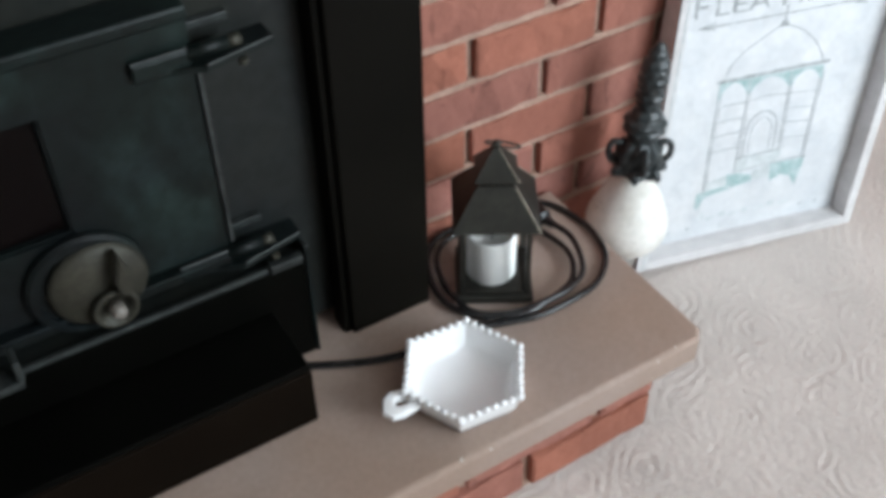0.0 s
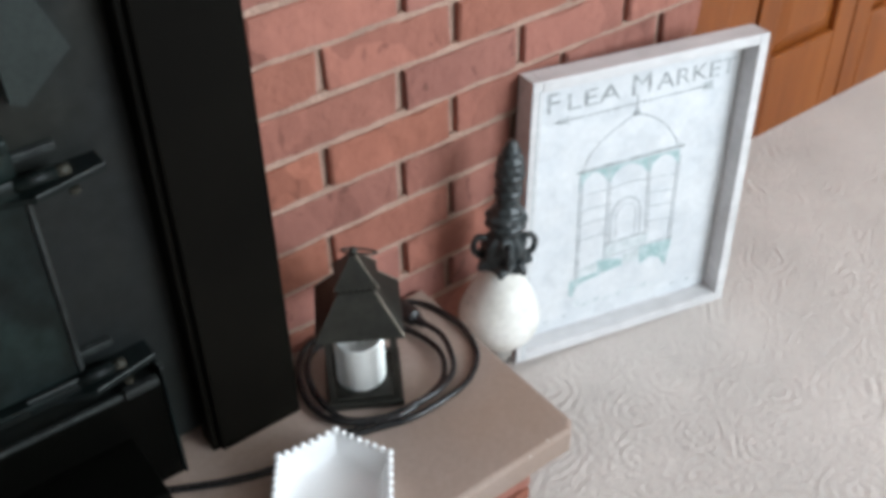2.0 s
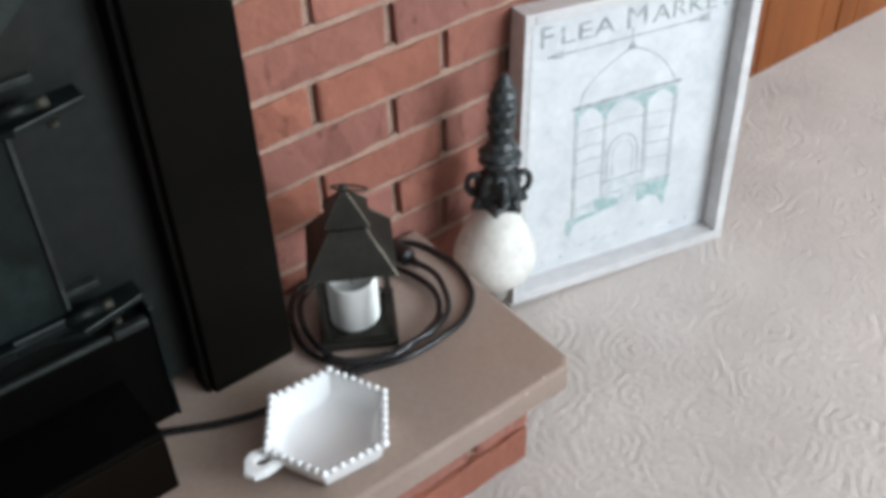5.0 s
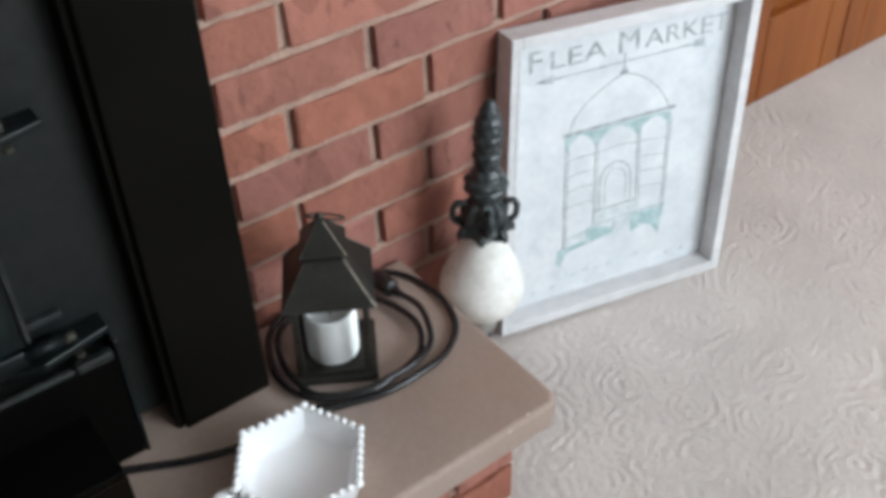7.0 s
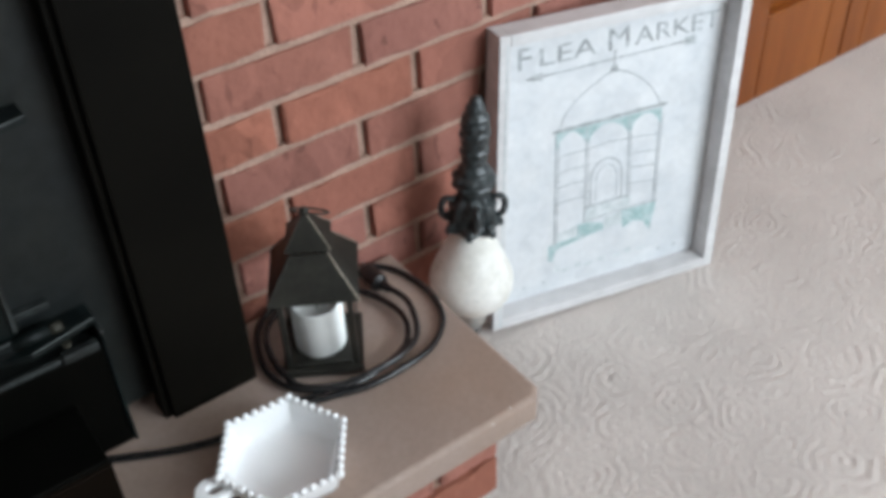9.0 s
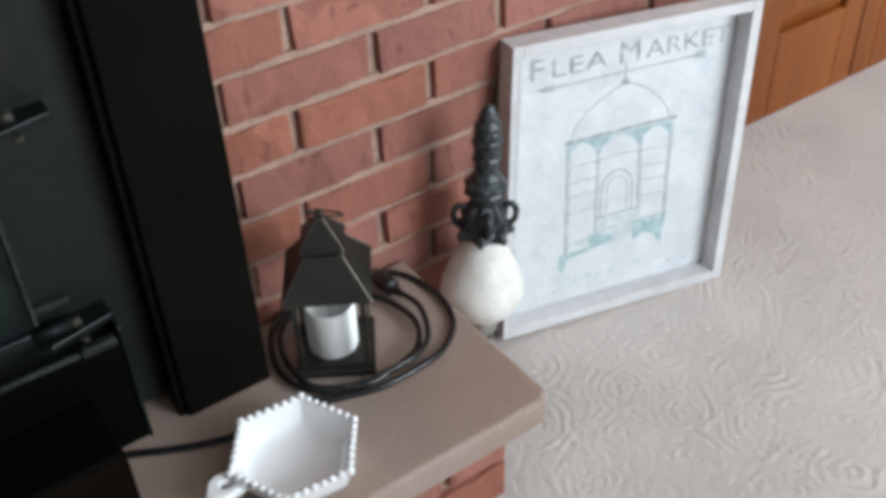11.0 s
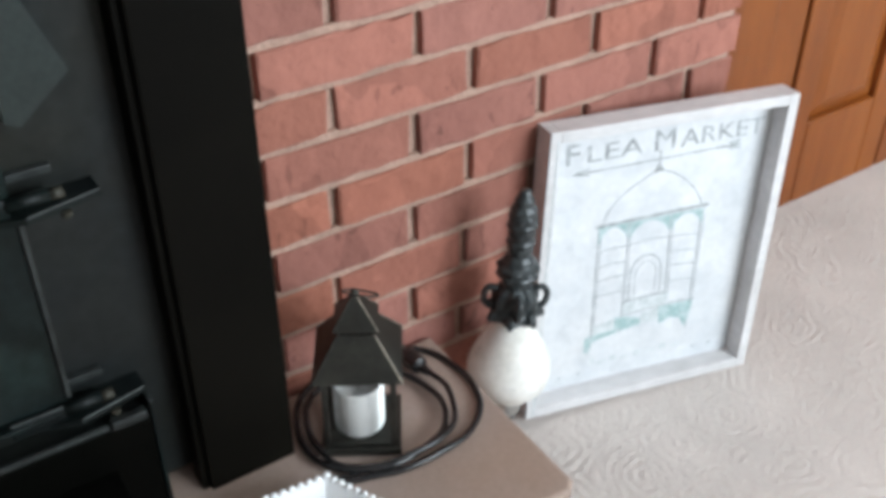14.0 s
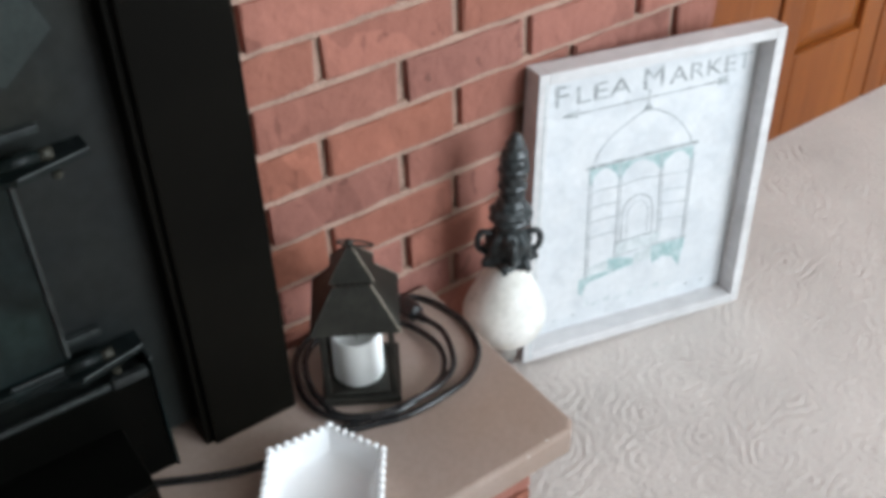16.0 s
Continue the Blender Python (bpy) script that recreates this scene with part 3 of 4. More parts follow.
part("frame_board", box((B + 0.0004, SIGN_H - B, -SIGN_D), (SIGN_W - B - 0.0004, SIGN_H, 0), 0.0009), GREYWOOD, sign)
# Thin grey strip that paints the shade line inside the left board.
part("gap_shade_line", box((0.0105, 0.004, -0.0010), (0.0132, SIGN_H - 0.012, 0.0005), 0.0004, 1), INK_WASH, sign, "thin grey line along the frame, painted gap shade")
FACE = -SIGN_D + 0.008
face = part("face_panel", box((B + 0.0006, B + 0.0006, -SIGN_D + 0.001), (SIGN_W - B - 0.0006, SIGN_H - B - 0.0006, FACE)), WHITEWASH, sign, "whitewashed face panel with a faded print")


def lettering(text, size, x, y, parent, mat, squeeze=1.0):
    """Printed letters, a fraction of a millimetre proud of the face."""
    cu = bpy.data.curves.new("lettering", "FONT")
    cu.body, cu.size, cu.extrude = text, size, 0.0002
    ob = new("lettering", cu)
    dg = bpy.context.evaluated_depsgraph_get()
    me = bpy.data.meshes.new_from_object(ob.evaluated_get(dg))
    bpy.data.objects.remove(ob)
    bpy.data.curves.remove(cu)
    me.transform(Matrix.Translation((x, y, FACE + 0.0005)) @ Matrix.Diagonal((squeeze, 1, 1, 1)))
    me.materials.clear()
    me.materials.append(mat)
    o = new("lettering", me)
    o.parent = parent
    return o


def stroke(points, width, mat, name="brush_line", smooth=True):
    """A thin painted line on the face."""
    line = [p for p in (spline([(x, y, 0) for x, y in points], 8) if smooth else [Vector((x, y, 0)) for x, y in points])]
    bm = bmesh.new()
    rows = []
    for i, c in enumerate(line):
        d = (line[min(i + 1, len(line) - 1)] - line[max(i - 1, 0)]).normalized()
        s = Vector((-d.y, d.x, 0)) * width / 2
        rows.append([bm.verts.new(c + s + Vector((0, 0, z))) for z in (FACE + 0.0002, FACE + 0.0006)] + [bm.verts.new(c - s + Vector((0, 0, z))) for z in (FACE + 0.0006, FACE + 0.0002)])
    for a, b in zip(rows, rows[1:]):
        for k in range(4):
            bm.faces.new((a[k], a[(k + 1) % 4], b[(k + 1) % 4], b[k]))
    bm.faces.new(rows[0][::-1])
    bm.faces.new(rows[-1])
    return part(name, bm, mat, face)


def patch(points, mat):
    return part("paint_patch", prism(points, FACE + 0.0002, FACE + 0.0007), mat, face)


# ---- lantern with a candle ----
LANT_YAW = -31.0
lant_m = pose(-0.034, -0.118, HEARTH_Z, 0, 0, LANT_YAW)
lantern = tagged(empty("candle_lantern", lant_m), "dark bronze metal candle lantern with a pitched roof", "lantern")
BW, RW = 0.046, 0.0545
EAVE_Z = 0.129
base_bm = box((-BW - 0.004, -BW - 0.004, 0.004), (BW + 0.004, BW + 0.004, 0.016), 0.002)
part("base_tray", base_bm, BRONZE, lantern)
for sx in (-1, 1):
    for sy in (-1, 1):
        part("foot", box((sx * BW * 0.82 - 0.006, sy * BW * 0.82 - 0.006, 0.0), (sx * BW * 0.82 + 0.006, sy * BW * 0.82 + 0.006, 0.0039), 0.001), BRONZE, lantern)
        part("corner_post", box((sx * (BW - 0.0045) - 0.0034, sy * (BW - 0.0045) - 0.0034, 0.0162), (sx * (BW - 0.0045) + 0.0034, sy * (BW - 0.0045) + 0.0034, EAVE_Z - 0.001), 0.001), BRONZE, lantern)
for k in range(4):
    rail = box((-BW + 0.0100, -BW + 0.0005, 0.0163), (BW - 0.0100, -BW + 0.0055, 0.0225), 0.001)
    rail.transform(Matrix.Rotation(math.pi / 2 * k, 4, "Z"))
    part("lower_rail", rail, BRONZE, lantern)
    if k:
        pane = box((-BW + 0.0100, -BW + 0.0022, 0.0228), (BW - 0.0100, -BW + 0.0036, EAVE_Z - 0.003))
        pane.transform(Matrix.Rotation(math.pi / 2 * k, 4, "Z"))
        part("pane", pane, GLASS, lantern, "clear glass pane").visible_shadow = False


def hip(w0, z0, w1, z1, t=0.0016):
    """A hollow four-sided hipped skirt."""
    bm = bmesh.new()
    rings = []
    for w, z in ((w0, z0), (w1, z1), (w1 - t, z1 - t * 0.3), (w0 - t * 1.5, z0 - t * 0.3)):
        rings.append([bm.verts.new((sx * w, sy * w, z)) for sx, sy in ((-1, -1), (1, -1), (1, 1), (-1, 1))])
    for a, b in zip(rings, rings[1:] + rings[:1]):
        for i in range(4):
            bm.faces.new((a[i], a[(i + 1) % 4], b[(i + 1) % 4], b[i]))
    return bm


roof = part("roof", hip(RW, EAVE_Z, 0.0225, 0.178), BRONZE, lantern)
part("roof_collar", box((-0.0215, -0.0215, 0.1775), (0.0215, 0.0215, 0.187), 0.001), BRONZE, roof)
for k in range(4):
    for i in range(5):
        hole = box((-0.0165 + i * 0.0075, -0.0222, 0.1805), (-0.0135 + i * 0.0075, -0.0210, 0.184))
        hole.transform(Matrix.Rotation(math.pi / 2 * k, 4, "Z"))
        part("vent_hole", hole, STOVE_GLOSS, roof)
# Seams on the +x side take the brighter bronze.
for sx, sy in ((-1, -1), (1, -1), (1, 1), (-1, 1)):
    part("roof_seam", tube([Vector((sx * RW, sy * RW, EAVE_Z + 0.0005)), Vector((sx * 0.0225, sy * 0.0225, 0.1782))], 0.0011, 6), BRONZE_EDGE if sx > 0 else BRONZE, roof)
cap = bmesh.new()
low = [cap.verts.new((sx * 0.0268, sy * 0.0268, 0.187)) for sx, sy in ((-1, -1), (1, -1), (1, 1), (-1, 1))]
up = [cap.verts.new((sx * 0.003, sy * 0.003, 0.222)) for sx, sy in ((-1, -1), (1, -1), (1, 1), (-1, 1))]
cap.faces.new(low[::-1])
cap.faces.new(up)
for i in range(4):
    cap.faces.new((low[i], low[(i + 1) % 4], up[(i + 1) % 4], up[i]))
top = part("roof_cap", cap, BRONZE, lantern)
for sx, sy in ((-1, -1), (1, -1), (1, 1), (-1, 1)):
    part("cap_seam", tube([Vector((sx * 0.0268, sy * 0.0268, 0.1875)), Vector((sx * 0.003, sy * 0.003, 0.222))], 0.0009, 6), BRONZE_EDGE if sx > 0 else BRONZE, top)
part("knob", lathe([(0.003, 0.2215), (0.0055, 0.225), (0.0055, 0.229), (0.002, 0.232)], 12), BRONZE, top, smooth=True)
ring = [Vector((0.021 * math.cos(a) + 0.007, 0.005 * math.sin(a) - 0.004, 0.2285 - 0.004 * math.cos(a))) for a in [2 * math.pi * i / 28 for i in range(28)]]
part("carry_ring", tube(ring, 0.0015, 6, closed=True), BRONZE, top, smooth=True)

candle = tagged(empty("pillar_candle", lant_m @ pose(-0.003, 0.002, 0.0163)), "ivory pillar candle with a burnt hollow, in the lantern", "candle")
part("wax", lathe([(0.0315, 0.0), (0.0325, 0.002), (0.0325, 0.067), (0.0315, 0.0705), (0.0300, 0.071), (0.0285, 0.0680), (0.0270, 0.0590), (0.020, 0.0560), (0.002, 0.0550)], 40,
                  lambda a, r, z: r * (1 + 0.012 * math.sin(3 * a + 1) * (z > 0.05))), WAX, candle, smooth=True)
part("wick", tube([Vector((0, 0, 0.0535)), Vector((0.0005, 0, 0.059)), Vector((0.002, 0.001, 0.064))], 0.0009, 6), CABLE, candle, "charred wick")

# ---- milk glass dish ----
dish_m = pose(-0.170, -0.2585, HEARTH_Z, 0, 0, 0)
dish = tagged(empty("hexagonal_dish", dish_m), "white milk glass hexagonal dish with a beaded rim and loop handle", "dish")
RIM_Z, DISH_TURN, SHRINK = 0.039, radians(-5), 0.918
corners = [DISH_TURN + math.pi / 3 * k for k in range(6)]


def hex_ring(bm, r, z, sag=0.0, per=4):
    vs = []
    r *= SHRINK
    for k in range(6):
        a, b = corners[k], corners[(k + 1) % 6]
        p, q = Vector((r * math.cos(a), r * math.sin(a), z)), Vector((r * math.cos(b), r * math.sin(b), z))
        for s in range(per):
            u = s / per
            w = p.lerp(q, u)
            w.z -= sag * math.sin(math.pi * u)
            vs.append(bm.verts.new(w))
    return vs


bm = bmesh.new()
rings = [hex_ring(bm, r, z) for r, z in ((0.066, 0.0), (0.070, 0.002), (0.078, 0.016), (0.0835, RIM_Z - 0.002), (0.084, RIM_Z), (0.0815, RIM_Z + 0.0008), (0.0785, RIM_Z - 0.002), (0.0755, 0.026), (0.0718, 0.0165), (0.0665, 0.0105), (0.058, 0.0075), (0.040, 0.0062))]
for a, b in zip(rings, rings[1:]):
    for i in range(len(a)):
        bm.faces.new((a[i], a[(i + 1) % len(a)], b[(i + 1) % len(a)], b[i]))
bm.faces.new(rings[0][::-1])
bm.faces.new(rings[-1])
bowl = part("bowl", bm, MILK, dish, smooth=True)
bowl.data.set_sharp_from_angle(angle=radians(38))
bead_mesh = None
for k in range(6):
    a, b = corners[k], corners[(k + 1) % 6]
    p, q = Vector((math.cos(a), math.sin(a), 0)) * 0.0835 * SHRINK, Vector((math.cos(b), math.sin(b), 0)) * 0.0835 * SHRINK
    for s in range(7):
        c = p.lerp(q, s / 7)
        if bead_mesh is None:
            bb = bmesh.new()
            bmesh.ops.create_icosphere(bb, subdivisions=2, radius=0.0046)
            for v in bb.verts:
                v.co.z *= 1.0 + 0.25 * (v.co.z > 0)
            first = part("bead", bb, MILK, bowl, smooth=True)
            bead_mesh = first.data
            first.location = (c.x, c.y, RIM_Z + 0.0012)
        else:
            o = new("bead", bead_mesh)
            o.parent = bowl
            o.location = (c.x, c.y, RIM_Z + 0.0012)
            if s == 0:
                o.scale = (1.2, 1.2, 1.2)
hdir = Vector((-0.995, 0.02, 0)).normalized()
hs = Vector((-hdir.y, hdir.x, 0))
outer_loop = ((0.062, -0.0165), (0.092, -0.0185), (0.103, -0.0120), (0.1115, 0.0050), (0.1040, 0.0170), (0.0900, 0.0190), (0.062, 0.0140))
inner_loop = ((0.075, -0.0030), (0.088, -0.0055), (0.0925, -0.0030), (0.0935, 0.0015), (0.0905, 0.0050), (0.0860, 0.0060), (0.075, 0.0045))
tab = bmesh.new()
levels = [[[tab.verts.new(hdir * u + hs * v + Vector((0, 0, z + 0.10 * (u - 0.062)))) for u, v in pts] for pts in (outer_loop, inner_loop)] for z in (0.0225, 0.0335)]
(lo_out, lo_in), (hi_out, hi_in) = levels
for i in range(7):
    k = (i + 1) % 7
    tab.faces.new((hi_out[i], hi_out[k], hi_in[k], hi_in[i]))
    tab.faces.new((lo_out[k], lo_out[i], lo_in[i], lo_in[k]))
    tab.faces.new((lo_out[i], lo_out[k], hi_out[k], hi_out[i]))
    tab.faces.new((lo_in[k], lo_in[i], hi_in[i], hi_in[k]))
tab_edges = [e for e in tab.edges if any(all(v in ring for v in e.verts) for ring in (lo_out, lo_in, hi_out, hi_in))]
bmesh.ops.bevel(tab, geom=tab_edges, offset=0.0028, segments=3, affect="EDGES", profile=0.5)
part("handle", tab, MILK, dish, smooth=True).data.set_sharp_from_angle(angle=radians(40))

# ---- coiled cable ----
cable = tagged(empty("power_cable"), "black rubber power cable coiled on the hearth round the lantern", "cable")
CZ = HEARTH_Z + 0.0048
outer = [(-0.20, -0.176), (-0.137, -0.1775), (-0.07, -0.196), (-0.026, -0.209), (0.026, -0.211), (0.077, -0.201), (0.118, -0.167), (0.133, -0.116), (0.129, -0.069), (0.117, -0.038), (0.094, -0.020),
         (0.05, -0.012), (-0.01, -0.010), (-0.055, -0.014), (-0.085, -0.034), (-0.103, -0.067), (-0.114, -0.111), (-0.108, -0.154), (-0.075, -0.186), (-0.03, -0.203)]
inner = [(0.034, -0.191), (0.062, -0.168), (0.074, -0.139), (0.073, -0.105), (0.062, -0.072), (0.042, -0.046), (0.0, -0.030), (-0.05, -0.030), (-0.080, -0.050), (-0.096, -0.085), (-0.102, -0.125),
         (-0.094, -0.166), (-0.05, -0.194), (-0.004, -0.201), (0.031, -0.200), (0.064, -0.184), (0.084, -0.152), (0.094, -0.116), (0.087, -0.084)]
path = [(-0.336, -0.118, CZ), (-0.316, -0.129, CZ), (-0.256, -0.159, CZ)]
path += [(x, y, CZ + 0.0015 * (i % 3 == 1) + (0.007 if i >= len(outer) - 3 else 0)) for i, (x, y) in enumerate(outer)]
path += [(x, y, CZ + 0.007 + 0.0015 * (i % 4 == 2) + (0.004 if i > 12 else 0)) for i, (x, y) in enumerate(inner)]
part("cord", tube(spline(path, 8), lambda u: 0.0025 + 0.0018 * min(1.0, max(0.0, (u - 0.07) * 30)), 10), CABLE, cable, smooth=True)
second = [(x + 0.002, y + 0.006, CZ) for x, y, z in path[:4]] + [(-0.137, -0.168, CZ), (-0.08, -0.186, CZ + 0.004), (-0.03, -0.199, CZ + 0.003)]
part("cord", tube(spline(second, 8), 0.0020, 10), CABLE, cable, smooth=True)
plug = bmesh.new()
line = [Vector((0.087, -0.088, CZ + 0.012)), Vector((0.085, -0.074, CZ + 0.012)), Vector((0.084, -0.070, CZ + 0.012)), Vector((0.083, -0.050, CZ + 0.011)), Vector((0.083, -0.036, CZ + 0.011))]
tube(line, lambda u: (0.0056, 0.0072, 0.0125, 0.0135, 0.0122)[int(round(u * 4))], 14, bm=plug)
plug_ob = part("plug", plug, CABLE, cable)
for dx in (-0.004, 0.004):
    part("prong", box((0.0822 + dx, -0.0365, CZ + 0.008), (0.0838 + dx, -0.020, CZ + 0.015)), SILVER, plug_ob)

# ---- globe ornament with a black cast spire ----
orn = tagged(empty("globe_ornament", pose(0.217, -0.088, 0.0065, 0, 2.8, 0) @ pose(0, 0, 0, 0, 0, 20)), "white crackled globe ornament with a black ornate cast spire", "ornament")
part("foot", lathe([(0.034, -0.001), (0.034, 0.006), (0.016, 0.016), (0.013, 0.045), (0.018, 0.064), (0.019, 0.0685)], 28), FINIAL, orn, "black cast foot", smooth=True)
part("collar", lathe([(0.019, 0.069), (0.023, 0.074), (0.024, 0.084), (0.021, 0.092), (0.018, 0.100)], 28), SILVER, orn, "dull silver collar", smooth=True)
ball = [(0.019, 0.0995)] + [(0.0605 * math.sin(a), 0.152 - 0.0550 * math.cos(a)) for a in [0.42 + i * 0.14 for i in range(12)]] + [(0.0535, 0.179), (0.0475, 0.193), (0.0405, 0.207), (0.0340, 0.220), (0.0290, 0.233), (0.026, 0.245), (0.025, 0.256)]
part("globe", lathe(ball, 48), BALL, orn, "white crackled globe", smooth=True)


def cast(a, r, z):
    """Leafy crown below, twisted beading above."""
    if z < 0.259:
        return r * (1 + 0.12 * math.cos(7 * a))
    if z < 0.30:
        return r * (1 + 0.09 * math.cos(7 * a + 40 * z) + 0.06 * math.cos(13 * a - 90 * z))
    row = math.floor(z / 0.013)
    lump = abs(math.cos(4 * a + 0.5 * math.pi * (row % 2))) * math.sin(math.pi * (z / 0.013 - row))
    return r * (0.92 + 0.08 * abs(math.sin(math.pi * z / 0.013)) + 0.09 * lump)


prof = [(0.026, 0.251), (0.034, 0.249), (0.037, 0.252), (0.034, 0.257), (0.031, 0.263), (0.030, 0.269), (0.031, 0.276), (0.030, 0.285), (0.027, 0.292), (0.021, 0.298), (0.019, 0.304), (0.024, 0.311), (0.0285, 0.320), (0.0285, 0.330),
        (0.021, 0.341), (0.0155, 0.352), (0.017, 0.362), (0.019, 0.372), (0.017, 0.381), (0.019, 0.390), (0.020, 0.400), (0.018, 0.410), (0.018, 0.419), (0.014, 0.428), (0.012, 0.436), (0.009, 0.444), (0.005, 0.450), (0.001, 0.452)]
fine = []
for (r0, z0), (r1, z1) in zip(prof, prof[1:]):
    fine += [(r0 + (r1 - r0) * u, z0 + (z1 - z0) * u) for u in (0, 0.17, 0.33, 0.5, 0.67, 0.83)]
spire = part("spire", lathe(fine + [prof[-1]], 56, cast), FINIAL, orn, "black ornate cast spire", smooth=True)
for k in range(7):
    a = 2 * math.pi * k / 7
    d = Vector((math.cos(a), math.sin(a), 0))
    leaf = tube(spline([d * 0.031 + Vector((0, 0, 0.263)), d * 0.038 + Vector((0, 0, 0.258)), d * 0.041 + Vector((0, 0, 0.251)), d * 0.038 + Vector((0, 0, 0.247))], 4), lambda u: 0.0075 * (1 - 0.6 * u), 8, flat=0.5)
    part("leaf", leaf, FINIAL, spire, smooth=True)
for k in range(4):
    a = radians(130 + 90 * k)
    d = Vector((math.cos(a), math.sin(a), 0))
    scroll = tube(spline([d * 0.025 + Vector((0, 0, 0.293)), d * 0.038 + Vector((0, 0, 0.295)), d * 0.044 + Vector((0, 0, 0.283)), d * 0.041 + Vector((0, 0, 0.268)), d * 0.030 + Vector((0, 0, 0.262))], 5), 0.0048, 8)
    part("scroll", scroll, FINIAL, spire, smooth=True)

# ---- print on the sign ----
lettering("F", 0.047, 0.0445, 0.413, face, INK_GREY, 1.25)
lettering("LEA", 0.038, 0.0785, 0.413, face, INK_GREY, 1.5)
lettering("M", 0.047, 0.1885, 0.413, face, INK_GREY, 1.1)
arke = lettering("ARKE", 0.038, 0.2355, 0.413, face, INK_GREY, 1.26)
lettering("T", 0.038, max(v.co.x for v in arke.data.vertices) + 0.0012, 0.413, face, INK_PALE, 1.26)
stroke([(0.062, 0.397), (0.340, 0.401)], 0.0022, INK_GREY, smooth=False)
patch([(0.058, 0.397), (0.088, 0.404), (0.082, 0.398), (0.088, 0.391)], INK_GREY)
patch([(0.318, 0.406), (0.342, 0.409), (0.334, 0.401), (0.344, 0.393), (0.320, 0.396), (0.326, 0.401)], INK_PALE)
stroke([(0.203, 0.412), (0.203, 0.380)], 0.0028, INK_GREY, smooth=False)
patch([(0.196, 0.381), (0.203, 0.394), (0.211, 0.381), (0.203, 0.378)], INK_GREY)
stroke([(0.116, 0.306), (0.122, 0.325), (0.142, 0.348), (0.172, 0.367), (0.203, 0.380), (0.236, 0.368), (0.262, 0.347), (0.280, 0.322), (0.286, 0.307)], 0.0022, INK_PALE)
stroke([(0.104, 0.304), (0.200, 0.306), (0.299, 0.307)], 0.0048, INK_GREY)
for x0, x1 in ((0.110, 0.160), (0.162, 0.232), (0.234, 0.290)):
    m = (x0 + x1) / 2
    w = x1 - x0
    patch([(x0, 0.302), (x0, 0.272), (x0 + 0.14 * w, 0.288), (x0 + 0.34 * w, 0.297), (m, 0.2995), (m, 0.302)], INK_TEAL)
    patch([(m, 0.302), (m, 0.2995), (x1 - 0.34 * w, 0.297), (x1 - 0.14 * w, 0.288), (x1, 0.276), (x1, 0.302)], INK_TEAL)
for x0, x1, low in ((0.110, 0.109, 0.085), (0.161, 0.161, 0.105), (0.233, 0.238, 0.118), (0.288, 0.284, 0.086)):
    stroke([(x0, 0.300), (x1, low)], 0.0024, INK_PALE, smooth=False)
    stroke([(x0 + 0.0046, 0.290), (x1 + 0.0044, low + 0.03)], 0.0013, INK_PALE, smooth=False)
patch([(0.161, 0.137), (0.240, 0.141), (0.246, 0.160), (0.163, 0.158)], INK_WASH)
patch([(0.197, 0.133), (0.227, 0.136), (0.230, 0.112), (0.198, 0.113)], INK_WASH)
patch([(0.112, 0.110), (0.148, 0.114), (0.149, 0.133), (0.113, 0.126)], INK_WASH)
for y in (0.260, 0.233, 0.208, 0.180):
    stroke([(0.111, y), (0.135, y + 0.003), (0.160, y + 0.002)], 0.0016, INK_PALE)
    stroke([(0.234, y + 0.003), (0.262, y + 0.001), (0.285, y - 0.002)], 0.0016, INK_PALE)
stroke([(0.163, 0.262), (0.200, 0.266), (0.233, 0.263)], 0.0014, INK_PALE)
stroke([(0.171, 0.163), (0.171, 0.212), (0.179, 0.231), (0.197, 0.239), (0.214, 0.232), (0.224, 0.214), (0.226, 0.163)], 0.0024, INK_PALE)
stroke([(0.180, 0.166), (0.180, 0.208), (0.187, 0.222), (0.198, 0.227), (0.209, 0.222), (0.216, 0.208), (0.217, 0.166)], 0.0014, INK_PALE)
stroke([(0.163, 0.161), (0.236, 0.163)], 0.0040, INK_PALE, smooth=False)
stroke([(0.160, 0.136), (0.238, 0.140), (0.294, 0.138)], 0.0030, INK_PALE)
patch([(0.150, 0.134), (0.172, 0.132), (0.196, 0.123), (0.196, 0.112), (0.160, 0.108), (0.150, 0.112)], INK_TEAL)
patch([(0.228, 0.137), (0.291, 0.136), (0.288, 0.112), (0.281, 0.086), (0.270, 0.106), (0.250, 0.113), (0.232, 0.104)], INK_TEAL)
patch([(0.099, 0.108), (0.150, 0.112), (0.158, 0.106), (0.120, 0.100), (0.109, 0.094), (0.106, 0.078), (0.098, 0.080)], INK_TEAL)
for x, w, h in ((0.108, 0.010, 0.020), (0.124, 0.016, 0.008), (0.146, 0.012, 0.012), (0.164, 0.018, 0.007), (0.190, 0.014, 0.012), (0.212, 0.018, 0.008), (0.238, 0.012, 0.013), (0.258, 0.018, 0.007)):
    stroke([(x, 0.050 + h / 2), (x + w, 0.052 + h / 2)], h * 0.7, INK_WASH, "script_bar", smooth=False)
for x in (0.053, 0.088, 0.300, 0.330):
    stroke([(x, 0.042), (x + 0.006, 0.043)], 0.004, INK_PALE, "script_bar", smooth=False)

# the frame is racked a little out of square
rack = Matrix.Identity(4)
rack[0][1] = 0.045
for o in sign.children:
    o.data.transform(rack)
for o in face.children:
    o.data.transform(Matrix.Translation((0.0150, -0.0050, 0)))

# ---- bed joints and bricks ----
rng = random.Random(11)
COURSES = range(-7, 28)
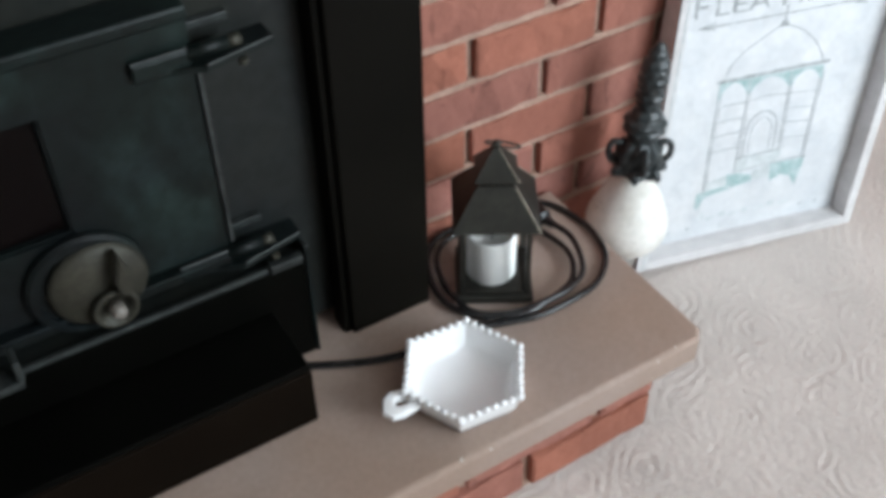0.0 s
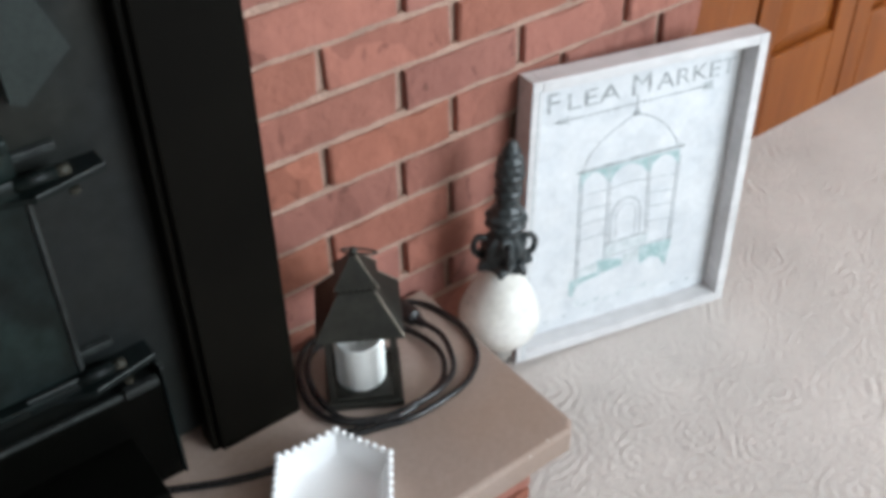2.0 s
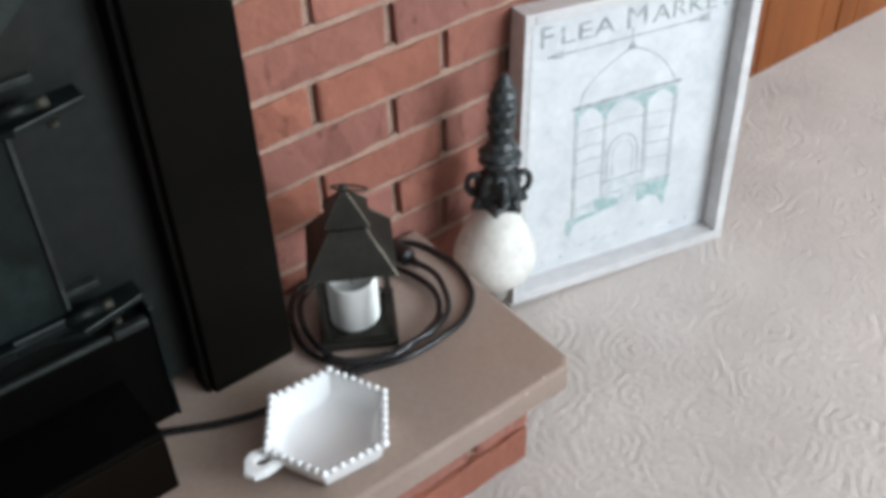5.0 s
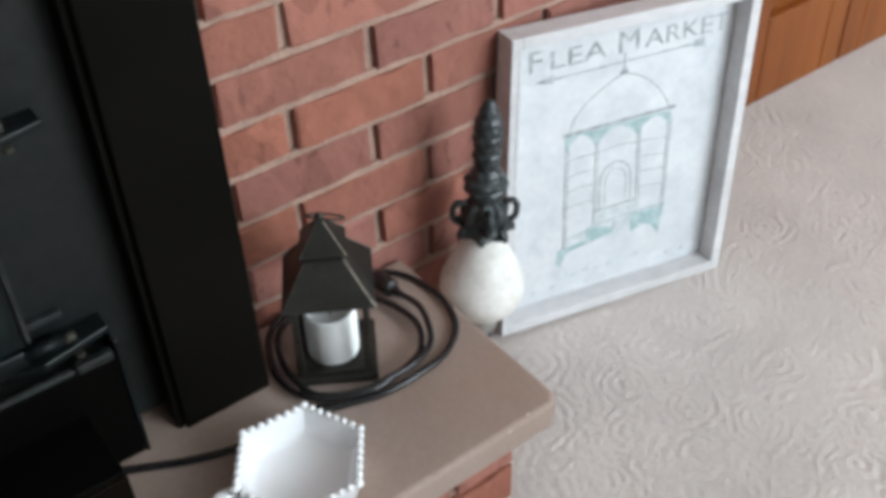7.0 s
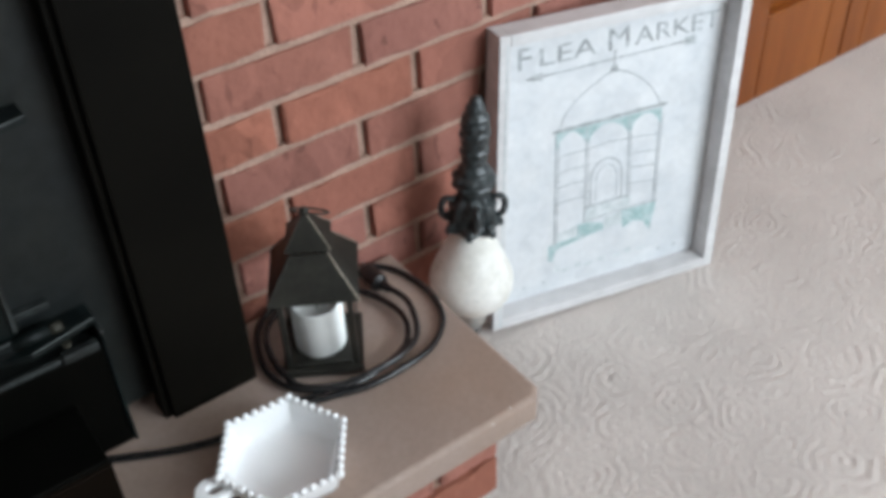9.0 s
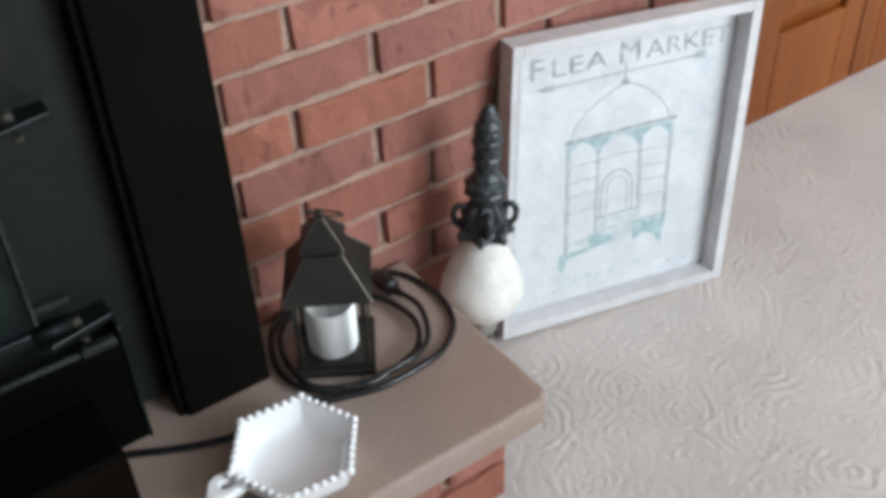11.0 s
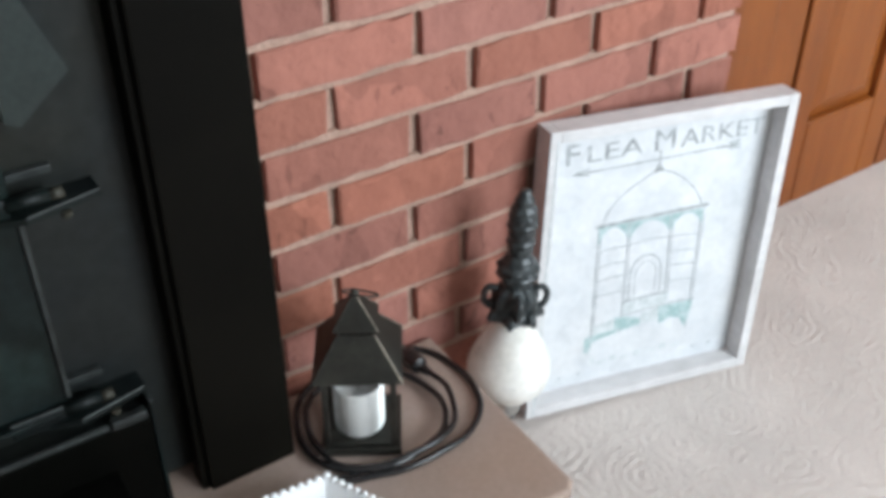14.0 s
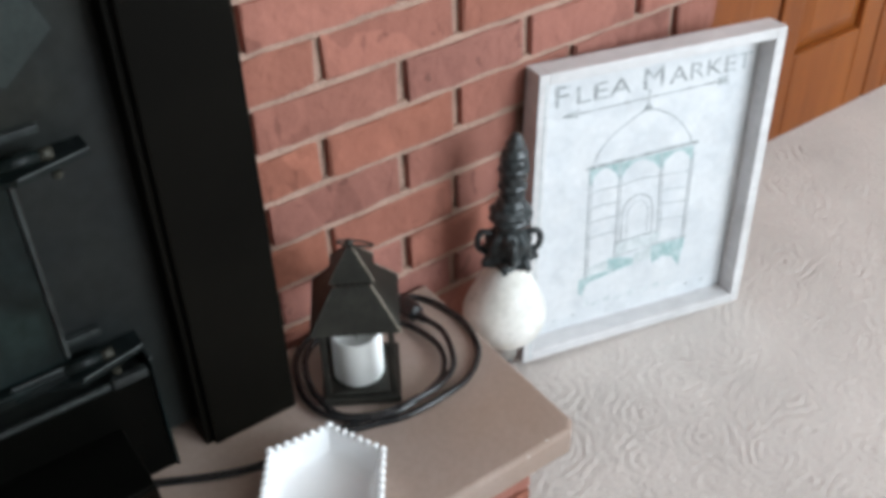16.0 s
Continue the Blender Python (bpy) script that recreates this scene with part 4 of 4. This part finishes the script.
for i in COURSES:
    z0, z1 = TOP0 + i * COURSE - 0.001, TOP0 + (i + 1) * COURSE - BRICK_H + 0.001
    if z0 < 0.0:
        continue
    for x0, x1 in (((FIRE_R + 0.002, BREAST_R - 0.008), (BREAST_L + 0.002, FIRE_L - 0.002)) if z0 < FIRE_T else ((BREAST_L + 0.002, BREAST_R - 0.008),)):
        part("bed_joint", box((x0, 0.0035 + rng.uniform(-0.001, 0.001), z0), (x1, CORE_Y - 0.0005, z1), 0.001, 1), MORTAR, breast)


def brick_mesh(length, height, depth, seed):
    """A brick with softened, chipped arrises; origin in the middle of its back."""
    r = random.Random(seed)
    bm = box((-length / 2, 0, -height / 2), (length / 2, depth, height / 2))
    bmesh.ops.subdivide_edges(bm, edges=[e for e in bm.edges if abs(e.verts[0].co.x - e.verts[1].co.x) > 0.01], cuts=7)
    bmesh.ops.bevel(bm, geom=[e for e in bm.edges if all(v.co.y < 0.001 for v in e.verts) and len(e.link_faces) == 2 and abs(e.link_faces[0].normal.dot(e.link_faces[1].normal)) < 0.5], offset=0.0022, segments=1, affect="EDGES")
    for v in bm.verts:
        if v.co.y < depth * 0.6:
            v.co += Vector((r.uniform(-1, 1) * 0.0016, r.uniform(-1, 1) * 0.0013, r.uniform(-1, 1) * 0.0021))
    bmesh.ops.recalc_face_normals(bm, faces=bm.faces)
    me = bpy.data.meshes.new("brick")
    bm.to_mesh(me)
    bm.free()
    me.materials.append(BRICK)
    return me


MESHES = {}


def lay(parent, x0, x1, zmid, y, r):
    """One brick between two plan positions, face at y."""
    length = round(x1 - x0, 3)
    key = (length, r.randrange(3))
    if key not in MESHES:
        MESHES[key] = brick_mesh(length, BRICK_H, 0.016, len(MESHES))
    o = new("brick", MESHES[key])
    o.parent = parent
    o.matrix_basis = pose((x0 + x1) / 2, y + r.uniform(-0.0018, 0.0018), zmid + r.uniform(-0.0008, 0.0008), r.uniform(-0.7, 0.7), 0, r.uniform(-0.4, 0.4))
    return o


JOINT = 0.0145
upper = []
for i in COURSES:
    top = TOP0 + i * COURSE
    if top - BRICK_H < 0 or top > ROOM_H:
        continue
    pitch = 0.2005
    first = (0.007 if i % 2 == 0 else 0.1235) + 0.034 * min(0.3, top - 0.44)
    ks = [first + k * pitch for k in range(-9, 8)]
    ks = [-0.0845 if abs(k + 0.075) < 0.02 else k for k in ks]
    for left, right in (((FIRE_R, BREAST_R), (BREAST_L, FIRE_L)) if top < FIRE_T + 0.06 else ((BREAST_L, BREAST_R),)):
        cuts = [k for k in ks if left + 0.03 < k < right - 0.03]
        cuts = [left - JOINT / 2] + [c + rng.uniform(-0.002, 0.002) for c in cuts] + [right + JOINT / 2]
        for a, b in zip(cuts, cuts[1:]):
            if top < 1.75:
                lay(breast, a + JOINT / 2, b - JOINT / 2, top - BRICK_H / 2, 0.0, rng)
            else:
                upper.append((a + JOINT / 2, b - JOINT / 2, top))
verts, faces = [], []
for a, b, top in upper:
    k = len(verts)
    y = rng.uniform(-0.0018, 0.0018)
    verts += [(x, q, z) for q in (y, CORE_Y + 0.002) for x, z in ((a, top - BRICK_H), (b, top - BRICK_H), (b, top), (a, top))]
    faces += [(k, k + 1, k + 2, k + 3), (k, k + 4, k + 5, k + 1), (k + 1, k + 5, k + 6, k + 2), (k + 2, k + 6, k + 7, k + 3), (k + 3, k + 7, k + 4, k), (k + 7, k + 6, k + 5, k + 4)]
me = bpy.data.meshes.new("upper_bricks")
me.from_pydata(verts, [], faces)
me.materials.append(BRICK)
high = tagged(new("upper_bricks", me), kind="stuff")
high.parent = breast

# hearth base bricks
for row, top in enumerate((0.150, 0.080)):
    x = 0.089
    first = True
    while x > -0.95:
        w = 0.085 if (first and row % 2 == 0) else 0.19
        lay(hearth, x - w, x, top - BRICK_H / 2, -0.318, rng)
        x -= w + JOINT
        first = False
